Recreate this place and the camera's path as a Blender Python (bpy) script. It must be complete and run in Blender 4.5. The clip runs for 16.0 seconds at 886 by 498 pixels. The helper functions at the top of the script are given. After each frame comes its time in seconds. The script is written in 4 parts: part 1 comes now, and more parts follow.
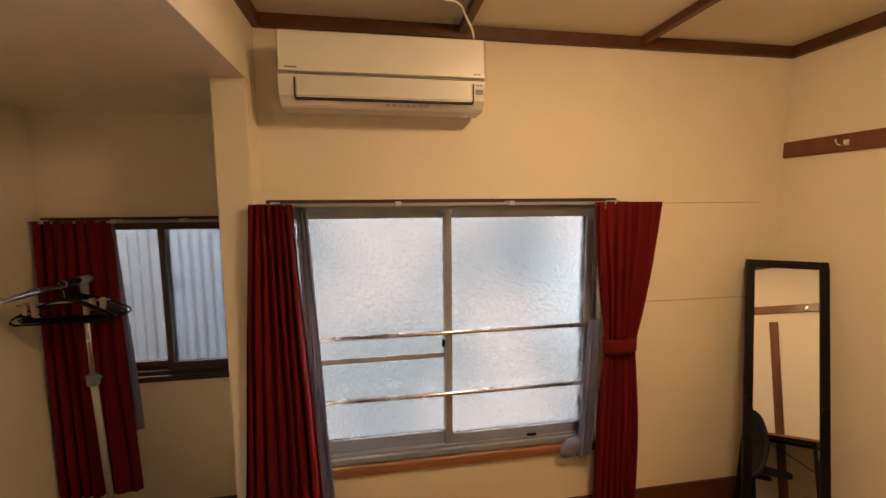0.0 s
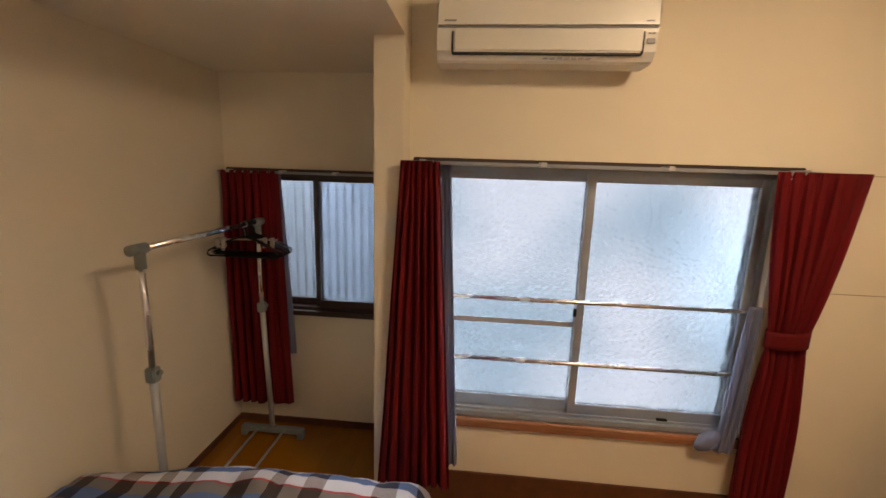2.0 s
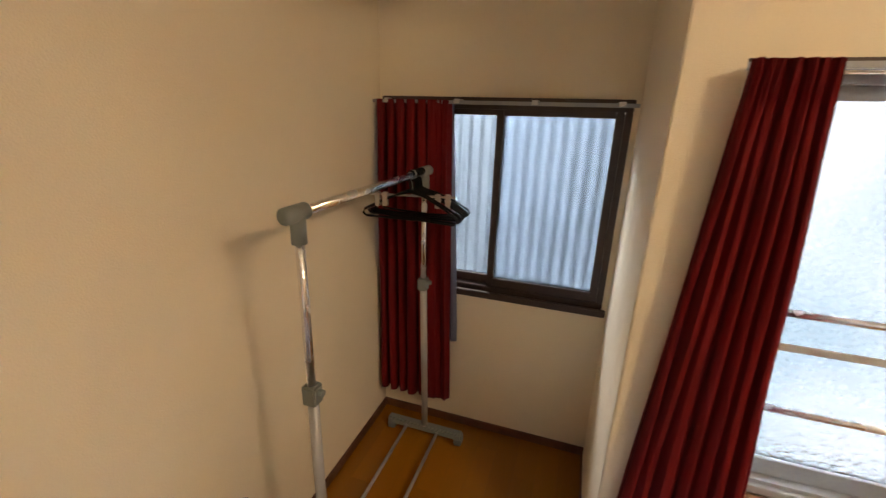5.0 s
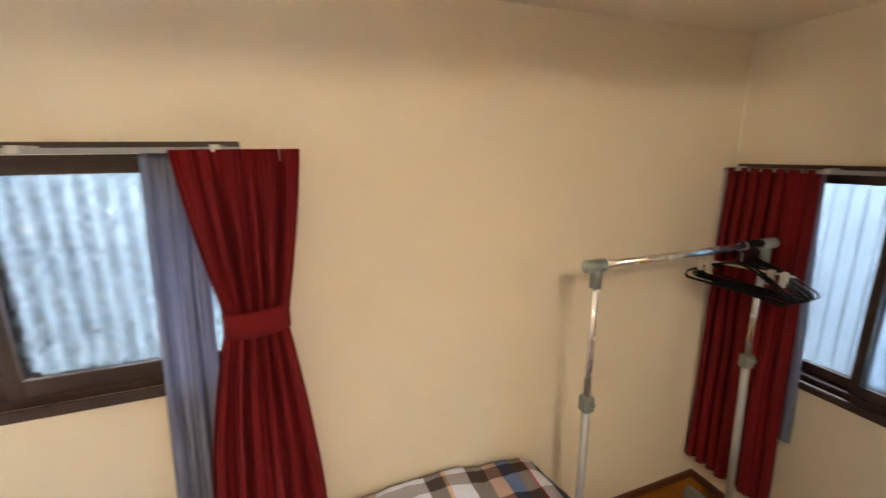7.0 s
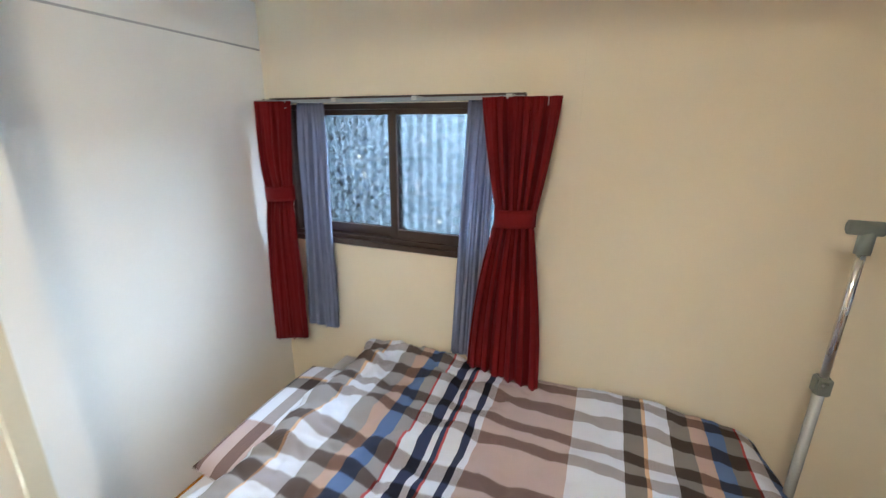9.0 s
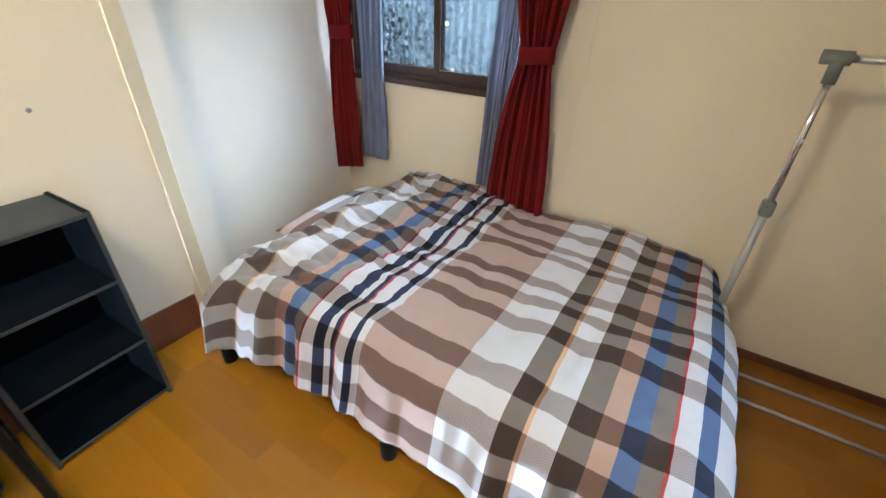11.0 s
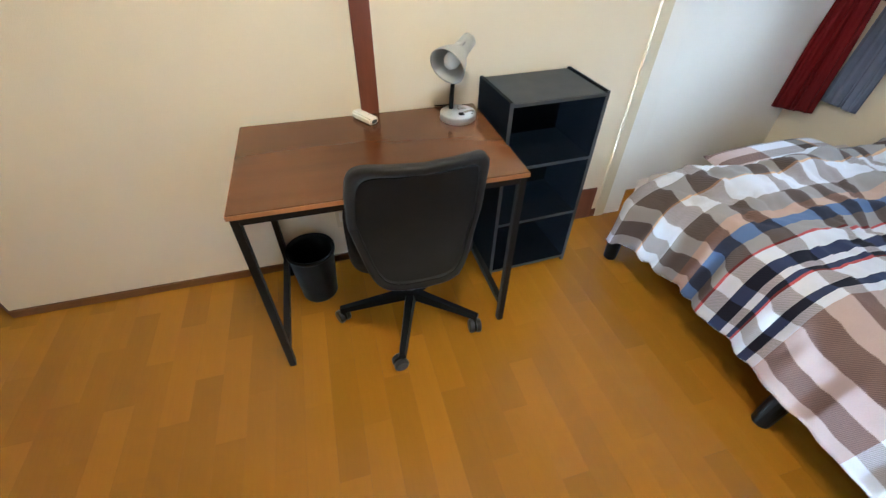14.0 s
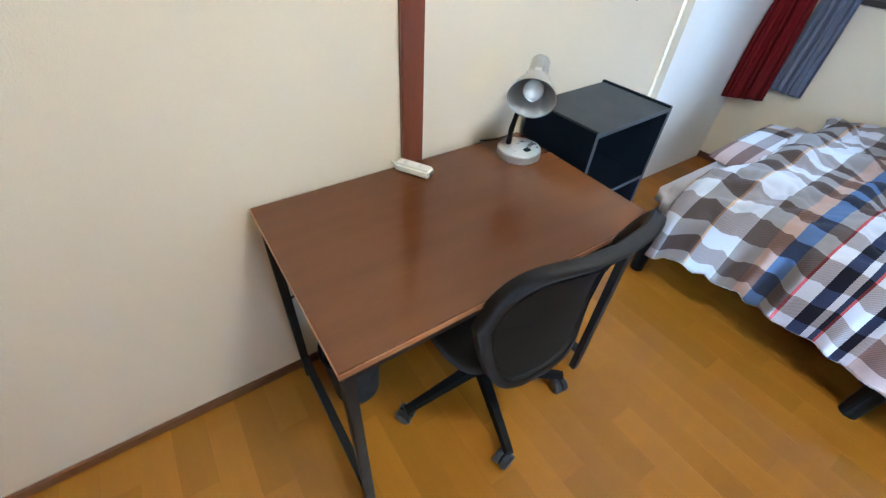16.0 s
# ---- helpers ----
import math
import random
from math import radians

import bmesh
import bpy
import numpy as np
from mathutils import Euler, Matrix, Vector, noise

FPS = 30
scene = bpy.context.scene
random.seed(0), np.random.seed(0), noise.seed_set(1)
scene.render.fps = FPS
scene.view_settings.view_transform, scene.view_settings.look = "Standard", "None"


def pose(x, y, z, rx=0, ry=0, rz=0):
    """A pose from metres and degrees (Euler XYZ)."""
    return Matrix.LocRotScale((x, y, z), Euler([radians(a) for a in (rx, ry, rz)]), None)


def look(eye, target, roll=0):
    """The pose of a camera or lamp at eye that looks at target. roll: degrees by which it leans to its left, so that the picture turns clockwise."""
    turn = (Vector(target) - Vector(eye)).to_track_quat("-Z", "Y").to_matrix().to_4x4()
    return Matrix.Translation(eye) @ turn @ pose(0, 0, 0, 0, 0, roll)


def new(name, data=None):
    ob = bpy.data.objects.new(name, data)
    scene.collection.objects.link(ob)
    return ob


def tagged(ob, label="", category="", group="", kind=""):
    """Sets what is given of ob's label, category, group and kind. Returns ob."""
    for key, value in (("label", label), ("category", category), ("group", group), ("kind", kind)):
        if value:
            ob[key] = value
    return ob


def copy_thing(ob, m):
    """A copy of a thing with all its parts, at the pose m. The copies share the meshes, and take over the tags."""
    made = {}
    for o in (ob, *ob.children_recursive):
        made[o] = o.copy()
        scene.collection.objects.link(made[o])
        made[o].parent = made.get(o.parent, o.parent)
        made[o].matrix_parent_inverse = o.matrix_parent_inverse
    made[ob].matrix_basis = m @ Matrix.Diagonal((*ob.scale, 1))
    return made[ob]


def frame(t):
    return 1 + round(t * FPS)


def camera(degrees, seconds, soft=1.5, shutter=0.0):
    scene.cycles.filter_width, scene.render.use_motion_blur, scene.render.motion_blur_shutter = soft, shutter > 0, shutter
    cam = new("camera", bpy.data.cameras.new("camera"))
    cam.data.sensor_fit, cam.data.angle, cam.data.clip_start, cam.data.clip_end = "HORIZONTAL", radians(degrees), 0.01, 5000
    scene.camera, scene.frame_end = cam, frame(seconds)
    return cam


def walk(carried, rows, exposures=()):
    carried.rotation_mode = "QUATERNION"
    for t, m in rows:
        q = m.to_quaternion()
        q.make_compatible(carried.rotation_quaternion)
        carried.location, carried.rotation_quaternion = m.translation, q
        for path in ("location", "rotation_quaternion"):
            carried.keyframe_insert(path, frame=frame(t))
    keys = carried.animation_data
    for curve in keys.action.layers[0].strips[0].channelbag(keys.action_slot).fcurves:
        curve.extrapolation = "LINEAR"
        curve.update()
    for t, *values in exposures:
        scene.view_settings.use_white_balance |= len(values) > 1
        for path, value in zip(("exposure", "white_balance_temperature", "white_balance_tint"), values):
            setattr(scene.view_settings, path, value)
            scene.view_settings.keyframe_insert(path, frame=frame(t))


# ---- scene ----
cam = camera(94.2, 16.0, soft=1.3, shutter=0.4)
# seconds, eye x y z, yaw, pitch, lean
ROWS = [
    (0, 0.179, 0.323, 1.742, -9.39, -6.19, -0.47),
    (0.5, 0.140, 0.312, 1.755, -6.68, -5.96, -0.05),
    (1, 0.090, 0.323, 1.750, -2.90, -6.69, 0.47),
    (1.5, 0.057, 0.330, 1.735, 1.35, -8.38, 1.09),
    (2, 0.025, 0.341, 1.717, 4.91, -11.00, 1.78),
    (2.5, -0.043, 0.351, 1.678, 8.18, -14.11, 2.46),
    (3, -0.151, 0.412, 1.630, 9.54, -17.34, 3.23),
    (3.2, -0.221, 0.462, 1.611, 9.87, -18.12, 3.45),
    (5.3, -0.615, 0.970, 1.629, 23.17, -17.83, 0.64),
    (5.5, -0.592, 0.953, 1.647, 27.49, -16.91, 0.20),
    (6, -0.503, 0.897, 1.697, 39.94, -14.61, -0.48),
    (6.5, -0.345, 0.831, 1.740, 54.93, -12.96, -0.81),
    (7, -0.194, 0.816, 1.754, 69.57, -13.19, -0.69),
    (7.5, -0.101, 0.862, 1.729, 83.29, -11.89, -0.70),
    (8, -0.000, 0.925, 1.695, 94.80, -12.74, -0.39),
    (8.5, 0.115, 0.933, 1.654, 102.76, -13.13, 0.47),
    (9, 0.250, 1.036, 1.651, 111.41, -16.38, 0.42),
    (9.2, 0.328, 1.053, 1.613, 113.10, -17.22, 0.91),
    (11.3, 0.644, 1.466, 1.514, 123.97, -33.09, 1.71),
    (11.5, 0.707, 1.453, 1.527, 127.40, -32.75, 2.02),
    (12, 0.803, 1.407, 1.563, 137.72, -31.69, 3.20),
    (12.5, 0.835, 1.389, 1.589, 150.04, -31.88, 4.15),
    (13, 0.907, 1.376, 1.549, 159.98, -33.72, 3.62),
    (13.5, 1.054, 1.286, 1.524, 163.45, -37.98, 2.59),
    (14, 1.209, 1.153, 1.472, 163.35, -41.97, 1.10),
    (14.5, 1.302, 0.980, 1.436, 160.47, -44.11, 1.08),
    (15, 1.376, 0.762, 1.412, 155.91, -45.07, 2.03),
    (15.5, 1.503, 0.618, 1.404, 149.88, -44.49, 3.50),
    (16, 1.627, 0.524, 1.429, 143.57, -41.94, 3.96),
]


def way(yaw, pitch):
    a, b = radians(yaw), radians(pitch)
    return Vector((-math.sin(a) * math.cos(b), math.cos(a) * math.cos(b), math.sin(b)))


EXPOSURES = [
    (0.0, 0.22, 9900, 27),
    (0.5, 0.28, 8500, 22),
    (1.2, 0.32, 7500, 18),
    (2.0, 0.36, 7500, 20),
    (2.5, 0.38, 9800, 31),
    (3.0, 0.38, 11800, 36),
    (5.3, 1.14, 7100, 14),
    (6.0, 1.34, 6500, 11),
    (7.0, 1.42, 6700, 11),
    (7.5, 1.50, 5900, 7),
    (9.0, 1.28, 5650, 5),
    (11.3, 1.22, 5800, 3),
    (13.0, 1.16, 5500, 2),
    (14.5, 1.20, 5350, 4),
    (16.0, 1.26, 4750, 4),
]
walk(cam, [(t, look((x, y, z), Vector((x, y, z)) + way(yaw, pitch), lean)) for t, x, y, z, yaw, pitch, lean in ROWS], EXPOSURES)

# ---------- light ----------
world = bpy.data.worlds.new("sky")
scene.world = world
world.use_nodes = True
wn = world.node_tree.nodes
sky = wn.new("ShaderNodeTexSky")
sky.sky_type, sky.sun_disc = "NISHITA", False
sky.sun_elevation, sky.sun_rotation = radians(48), radians(20)
world.node_tree.links.new(sky.outputs[0], wn["Background"].inputs[0])
wn["Background"].inputs[1].default_value = 0.1


def area_lamp(name, at, towards, sx, sy, watts, colour):
    data = bpy.data.lights.new(name, "AREA")
    data.shape, data.size, data.size_y, data.energy, data.color = "RECTANGLE", sx, sy, watts, colour
    ob = new(name, data)
    ob.matrix_world = look(at, towards)
    return ob


DAY = (0.82, 0.91, 1.0)
# sky light on the plastic sheets that stand outside the two small windows
area_lamp("sky_west", (-3.0, 0.7, 2.4), (-1.75, 0.0, 1.3), 2.2, 1.6, 390, DAY)
area_lamp("sky_alcove", (-1.75, 4.45, 2.75), (-1.0, 2.95, 1.25), 0.9, 1.2, 800, DAY)

# ---------- materials ----------


def mat(name, base, rough=0.6, metal=0.0, vary=0.0, scale=6.0, fine=120.0, bump=0.0, dark=None, stretch=(1, 1, 1), spec=0.5, island=0.0, patchy=0.08):
    """A surface with a base colour, blotches at one scale, grain at a finer one and a little relief."""
    m = bpy.data.materials.new(name)
    m.use_nodes = True
    n, k = m.node_tree.nodes, m.node_tree.links
    b = n["Principled BSDF"]
    b.inputs["Roughness"].default_value, b.inputs["Metallic"].default_value = rough, metal
    b.inputs["Specular IOR Level"].default_value = spec
    b.inputs["Base Color"].default_value = (*base, 1)
    co = n.new("ShaderNodeTexCoord")
    mp = n.new("ShaderNodeMapping")
    mp.inputs["Scale"].default_value = stretch
    k.new(co.outputs["Object"], mp.inputs["Vector"])
    if vary:
        big, small = n.new("ShaderNodeTexNoise"), n.new("ShaderNodeTexNoise")
        big.inputs["Scale"].default_value, big.inputs["Detail"].default_value = scale, 5
        small.inputs["Scale"].default_value, small.inputs["Detail"].default_value = fine, 3
        k.new(mp.outputs[0], big.inputs["Vector"])
        k.new(mp.outputs[0], small.inputs["Vector"])
        add = n.new("ShaderNodeMath")
        add.operation = "MULTIPLY_ADD"
        k.new(small.outputs[0], add.inputs[0])
        add.inputs[1].default_value = 0.45
        k.new(big.outputs[0], add.inputs[2])
        ramp = n.new("ShaderNodeValToRGB")
        ramp.color_ramp.elements[0].position, ramp.color_ramp.elements[1].position = 0.45, 1.0
        d = dark or tuple(c * (1 - vary) for c in base)
        ramp.color_ramp.elements[0].color, ramp.color_ramp.elements[1].color = (*d, 1), (*(min(1, c * (1 + vary * 0.4)) for c in base), 1)
        k.new(add.outputs[0], ramp.inputs[0])
        out = ramp.outputs[0]
        if island:
            info = n.new("ShaderNodeObjectInfo")
            hsv = n.new("ShaderNodeHueSaturation")
            rng = n.new("ShaderNodeMapRange")
            rng.inputs["To Min"].default_value, rng.inputs["To Max"].default_value = 1 - island, 1 + island
            k.new(info.outputs["Random"], rng.inputs["Value"])
            k.new(rng.outputs[0], hsv.inputs["Value"])
            k.new(out, hsv.inputs["Color"])
            out = hsv.outputs[0]
        k.new(out, b.inputs["Base Color"])
        rr = n.new("ShaderNodeMapRange")
        rr.inputs["From Min"].default_value, rr.inputs["From Max"].default_value = 0.3, 0.8
        rr.inputs["To Min"].default_value, rr.inputs["To Max"].default_value = max(0, rough - patchy), min(1, rough + patchy)
        k.new(big.outputs[0], rr.inputs["Value"])
        k.new(rr.outputs[0], b.inputs["Roughness"])
    if bump:
        tex = n.new("ShaderNodeTexNoise")
        tex.inputs["Scale"].default_value, tex.inputs["Detail"].default_value = fine * 1.6, 4
        k.new(mp.outputs[0], tex.inputs["Vector"])
        bp = n.new("ShaderNodeBump")
        bp.inputs["Strength"].default_value, bp.inputs["Distance"].default_value = bump, 0.002
        k.new(tex.outputs[0], bp.inputs["Height"])
        k.new(bp.outputs[0], b.inputs["Normal"])
    return m


def wallpaper(name, base):
    """Matt cream vinyl paper with a fine woven emboss."""
    m = mat(name, base, 0.85, vary=0.05, scale=2.2, fine=260, bump=0.25, spec=0.25)
    n, k = m.node_tree.nodes, m.node_tree.links
    w = n.new("ShaderNodeTexVoronoi")
    w.inputs["Scale"].default_value = 240
    co = n.new("ShaderNodeTexCoord")
    k.new(co.outputs["Object"], w.inputs["Vector"])
    old = [x for x in n if x.bl_idname == "ShaderNodeBump"][0]
    bp = n.new("ShaderNodeBump")
    bp.inputs["Strength"].default_value, bp.inputs["Distance"].default_value = 0.3, 0.0015
    k.new(w.outputs["Distance"], bp.inputs["Height"])
    k.new(old.outputs[0], bp.inputs["Normal"])
    k.new(bp.outputs[0], n["Principled BSDF"].inputs["Normal"])
    return m


WALL = wallpaper("cream_wallpaper", (0.84, 0.755, 0.60))
WHITEWALL = wallpaper("white_painted_board", (0.89, 0.885, 0.86))
PAPER = mat("ceiling_paper", (0.80, 0.74, 0.62), 0.9, vary=0.06, scale=1.5, fine=150, bump=0.15, spec=0.2)
BROWN = mat("dark_stained_timber", (0.13, 0.045, 0.022), 0.42, vary=0.35, scale=3, fine=60, bump=0.15, stretch=(6, 6, 6))
REDWOOD = mat("red_brown_timber", (0.20, 0.062, 0.030), 0.38, vary=0.3, scale=2, fine=50, bump=0.1, stretch=(9, 9, 0.7))
SILLWOOD = mat("worn_sill_timber", (0.33, 0.145, 0.07), 0.4, vary=0.5, scale=3, fine=40, bump=0.2, stretch=(1, 14, 14))
FRAMEWOOD = mat("dark_window_frame", (0.042, 0.021, 0.014), 0.4, vary=0.3, scale=5, fine=60, bump=0.08)
CREAMTRIM = mat("cream_painted_timber", (0.70, 0.63, 0.47), 0.8, vary=0.06, scale=5, fine=60, bump=0.06)
ALU = mat("grey_aluminium", (0.30, 0.325, 0.36), 0.42, metal=0.2, vary=0.15, scale=8, fine=90)
CHROME = mat("chrome_tube", (0.84, 0.84, 0.85), 0.26, metal=1.0, vary=0.08, scale=9, fine=120)
GREYTUBE = mat("grey_coated_tube", (0.42, 0.43, 0.44), 0.42, metal=0.3, vary=0.08, scale=9, fine=120)
GREYPLASTIC = mat("grey_green_plastic", (0.20, 0.225, 0.215), 0.5, vary=0.1, scale=12, fine=160, bump=0.05)
RED = mat("red_woven_curtain", (0.145, 0.0055, 0.0075), 0.85, vary=0.25, scale=5, fine=330, bump=0.3, spec=0.2)
SHEER = mat("grey_blue_sheer", (0.25, 0.27, 0.37), 0.9, vary=0.14, scale=12, fine=420, bump=0.3, spec=0.1)
bsdf, thin = SHEER.node_tree.nodes["Principled BSDF"], SHEER.node_tree.nodes.new("ShaderNodeBsdfTranslucent")
thin.inputs[0].default_value = (0.32, 0.35, 0.47, 1)
veil = SHEER.node_tree.nodes.new("ShaderNodeMixShader")
veil.inputs[0].default_value = 0.35
SHEER.node_tree.links.new(bsdf.outputs[0], veil.inputs[1])
SHEER.node_tree.links.new(thin.outputs[0], veil.inputs[2])
SHEER.node_tree.links.new(veil.outputs[0], SHEER.node_tree.nodes["Material Output"].inputs[0])
BLACKPLASTIC = mat("black_plastic", (0.008, 0.008, 0.0083), 0.48, vary=0.2, scale=14, fine=170, bump=0.08, spec=0.07)
BLACKFRAME = mat("black_wood_frame", (0.009, 0.008, 0.008), 0.4, vary=0.25, scale=9, fine=90, bump=0.05, spec=0.12)
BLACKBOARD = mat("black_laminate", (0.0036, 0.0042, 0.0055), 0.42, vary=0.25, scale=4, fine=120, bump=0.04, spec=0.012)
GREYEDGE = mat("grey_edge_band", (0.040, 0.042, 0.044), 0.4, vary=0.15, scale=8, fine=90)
# BLACKBOARD painted paler, for the light that the unit's top catches
SHELFTOP = mat("black_laminate_lit_top", (0.030, 0.031, 0.031), 0.45, vary=0.25, scale=7, fine=90, bump=0.04, spec=0.2)
BLACKMETAL = mat("black_coated_steel", (0.012, 0.010, 0.009), 0.42, metal=0.0, spec=0.1, vary=0.2, scale=9, fine=200, bump=0.06)
CASTERGREY = mat("dark_caster_plastic", (0.014, 0.0145, 0.016), 0.38, vary=0.2, scale=20, fine=150, bump=0.04, spec=0.4)
MESHCLOTH = mat("black_mesh_cloth", (0.024, 0.022, 0.0205), 0.85, vary=0.3, scale=8, fine=520, bump=0.5, spec=0.12)
LEATHER = mat("dark_grey_leatherette", (0.022, 0.0205, 0.0195), 0.55, vary=0.2, scale=10, fine=260, bump=0.3, spec=0.15)
DESKTOP = mat("walnut_laminate", (0.088, 0.029, 0.008), 0.17, patchy=0.01, vary=0.12, scale=2.0, fine=26, bump=0.0, stretch=(1, 11, 11), spec=0.5)
DESKEDGE = mat("walnut_edge_band", (0.40, 0.17, 0.065), 0.4, vary=0.25, scale=5, fine=50, stretch=(1, 9, 9))
FLOORWOOD = mat("varnished_floor_strip", (0.285, 0.111, 0.0078), 0.24, vary=0.08, scale=1.2, fine=9, bump=0.0, stretch=(12, 1, 1), island=0.13)
TRIMWOOD = mat("brown_skirting_timber", (0.16, 0.066, 0.022), 0.4, vary=0.3, scale=3, fine=50, bump=0.1, stretch=(1, 9, 9))
GAP = mat("floor_gap", (0.12, 0.043, 0.005), 0.6, vary=0.2)
WHITEPLASTIC = mat("ivory_plastic", (0.80, 0.78, 0.70), 0.22, vary=0.03, scale=4, fine=80)
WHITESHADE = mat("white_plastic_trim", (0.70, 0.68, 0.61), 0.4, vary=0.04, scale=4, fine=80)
IVORYGREY = mat("aged_ivory_plastic", (0.36, 0.33, 0.29), 0.4, vary=0.1, scale=14, fine=120)
JOINT = mat("grey_joint", (0.42, 0.43, 0.44), 0.8, vary=0.1)
FAINT = mat("brownish_joint", (0.56, 0.45, 0.31), 0.8, vary=0.2)
GREYPRINT = mat("grey_print", (0.25, 0.25, 0.26), 0.5)
DARKGAP = mat("dark_slot", (0.02, 0.018, 0.015), 0.6)
SILVER = mat("silver_paint", (0.55, 0.55, 0.54), 0.32, metal=0.75, vary=0.1, scale=20, fine=200)
LAMPGREY = mat("pale_grey_lamp_paint", (0.34, 0.34, 0.32), 0.35, vary=0.06, scale=15, fine=150)
BULB = mat("milky_bulb", (0.85, 0.85, 0.82), 0.25)
SHEET = mat("white_cotton", (0.74, 0.70, 0.72), 0.9, vary=0.06, scale=6, fine=300, bump=0.25, spec=0.2)
MIRROR = mat("mirror_glass", (0.92, 0.93, 0.92), 0.01, metal=1.0)
BEDBASE = mat("dark_bed_fabric", (0.05, 0.042, 0.038), 0.85, vary=0.2, scale=9, fine=240, bump=0.3)
OUTSIDE = mat("outside_render", (0.5, 0.5, 0.48), 0.9, vary=0.2, scale=2, fine=30)


def glass(name, rough, kind, tint=(0.95, 0.98, 1.0)):
    """Obscured window glass; kind sets the pattern that is rolled into it."""
    m = bpy.data.materials.new(name)
    m.use_nodes = True
    n, k = m.node_tree.nodes, m.node_tree.links
    b = n["Principled BSDF"]
    b.inputs["Base Color"].default_value = (*tint, 1)
    b.inputs["Roughness"].default_value = rough
    b.inputs["Transmission Weight"].default_value = 1
    b.inputs["IOR"].default_value = 1.45 if kind != "clear" else 1.05
    co = n.new("ShaderNodeTexCoord")
    bp = n.new("ShaderNodeBump")
    if kind == "hammered":
        t = n.new("ShaderNodeTexVoronoi")
        t.feature = "SMOOTH_F1"
        t.inputs["Scale"].default_value = 46
        t.inputs["Smoothness"].default_value = 0.35
        bp.inputs["Strength"].default_value, bp.inputs["Distance"].default_value = 0.5, 0.008
        out = t.outputs["Distance"]
    elif kind == "cut":
        # small flat facets, each tilted its own way
        t = n.new("ShaderNodeTexVoronoi")
        t.inputs["Scale"].default_value = 44
        t.inputs["Randomness"].default_value = 0.55
        geo, sub, tilt = n.new("ShaderNodeNewGeometry"), n.new("ShaderNodeVectorMath"), n.new("ShaderNodeVectorMath")
        sub.operation, tilt.operation = "SUBTRACT", "MULTIPLY_ADD"
        sub.inputs[1].default_value = (0.5, 0.5, 0.5)
        tilt.inputs[1].default_value = (0.0, 1.2, 1.2)
        k.new(t.outputs["Color"], sub.inputs[0])
        k.new(sub.outputs[0], tilt.inputs[0])
        k.new(geo.outputs["Normal"], tilt.inputs[2])
        unit = n.new("ShaderNodeVectorMath")
        unit.operation = "NORMALIZE"
        k.new(tilt.outputs[0], unit.inputs[0])
        k.new(co.outputs["Object"], t.inputs["Vector"])
        k.new(unit.outputs[0], b.inputs["Normal"])
        return m
    else:
        t = n.new("ShaderNodeTexNoise")
        t.inputs["Scale"].default_value = 160 if kind == "frost" else 6
        bp.inputs["Strength"].default_value, bp.inputs["Distance"].default_value = 0.06 if kind == "frost" else 0.05, 0.002
        out = t.outputs[0]
    k.new(co.outputs["Object"], t.inputs["Vector"])
    k.new(out, bp.inputs["Height"])
    k.new(bp.outputs[0], b.inputs["Normal"])
    return m


HAMMERED = glass("hammered_glass", 0.10, "hammered", (0.0054, 0.0058, 0.0065))
CUTGLASS = glass("star_pattern_glass", 0.10, "cut", (0.078, 0.092, 0.102))
FROST = glass("frosted_glass", 0.17, "frost", (0.036, 0.047, 0.060))
CLEAR = glass("thin_clear_glass", 0.0, "clear", (0.034, 0.041, 0.048))


def corrugated(name, clear):
    """Thin plastic: scatters the daylight behind it and lets the share clear straight through."""
    m = bpy.data.materials.new(name)
    m.use_nodes = True
    n, k = m.node_tree.nodes, m.node_tree.links
    tr, df, mx = n.new("ShaderNodeBsdfTranslucent"), n.new("ShaderNodeBsdfDiffuse"), n.new("ShaderNodeMixShader")
    ns, co, rp = n.new("ShaderNodeTexNoise"), n.new("ShaderNodeTexCoord"), n.new("ShaderNodeValToRGB")
    ns.inputs["Scale"].default_value = 9
    k.new(co.outputs["Object"], ns.inputs["Vector"])
    k.new(ns.outputs[0], rp.inputs[0])
    rp.color_ramp.elements[0].color, rp.color_ramp.elements[1].color = (0.62, 0.68, 0.74, 1), (0.86, 0.90, 0.94, 1)
    k.new(rp.outputs[0], tr.inputs[0])
    k.new(rp.outputs[0], df.inputs[0])
    mx.inputs[0].default_value = 0.3
    k.new(tr.outputs[0], mx.inputs[1])
    k.new(df.outputs[0], mx.inputs[2])
    tp, my = n.new("ShaderNodeBsdfTransparent"), n.new("ShaderNodeMixShader")
    my.inputs[0].default_value = clear
    k.new(mx.outputs[0], my.inputs[1])
    k.new(tp.outputs[0], my.inputs[2])
    k.new(my.outputs[0], n["Material Output"].inputs[0])
    return m


CORRUGATED = corrugated("white_corrugated_plastic", 0.06)
THINSHEET = corrugated("thin_corrugated_plastic", 0.3)


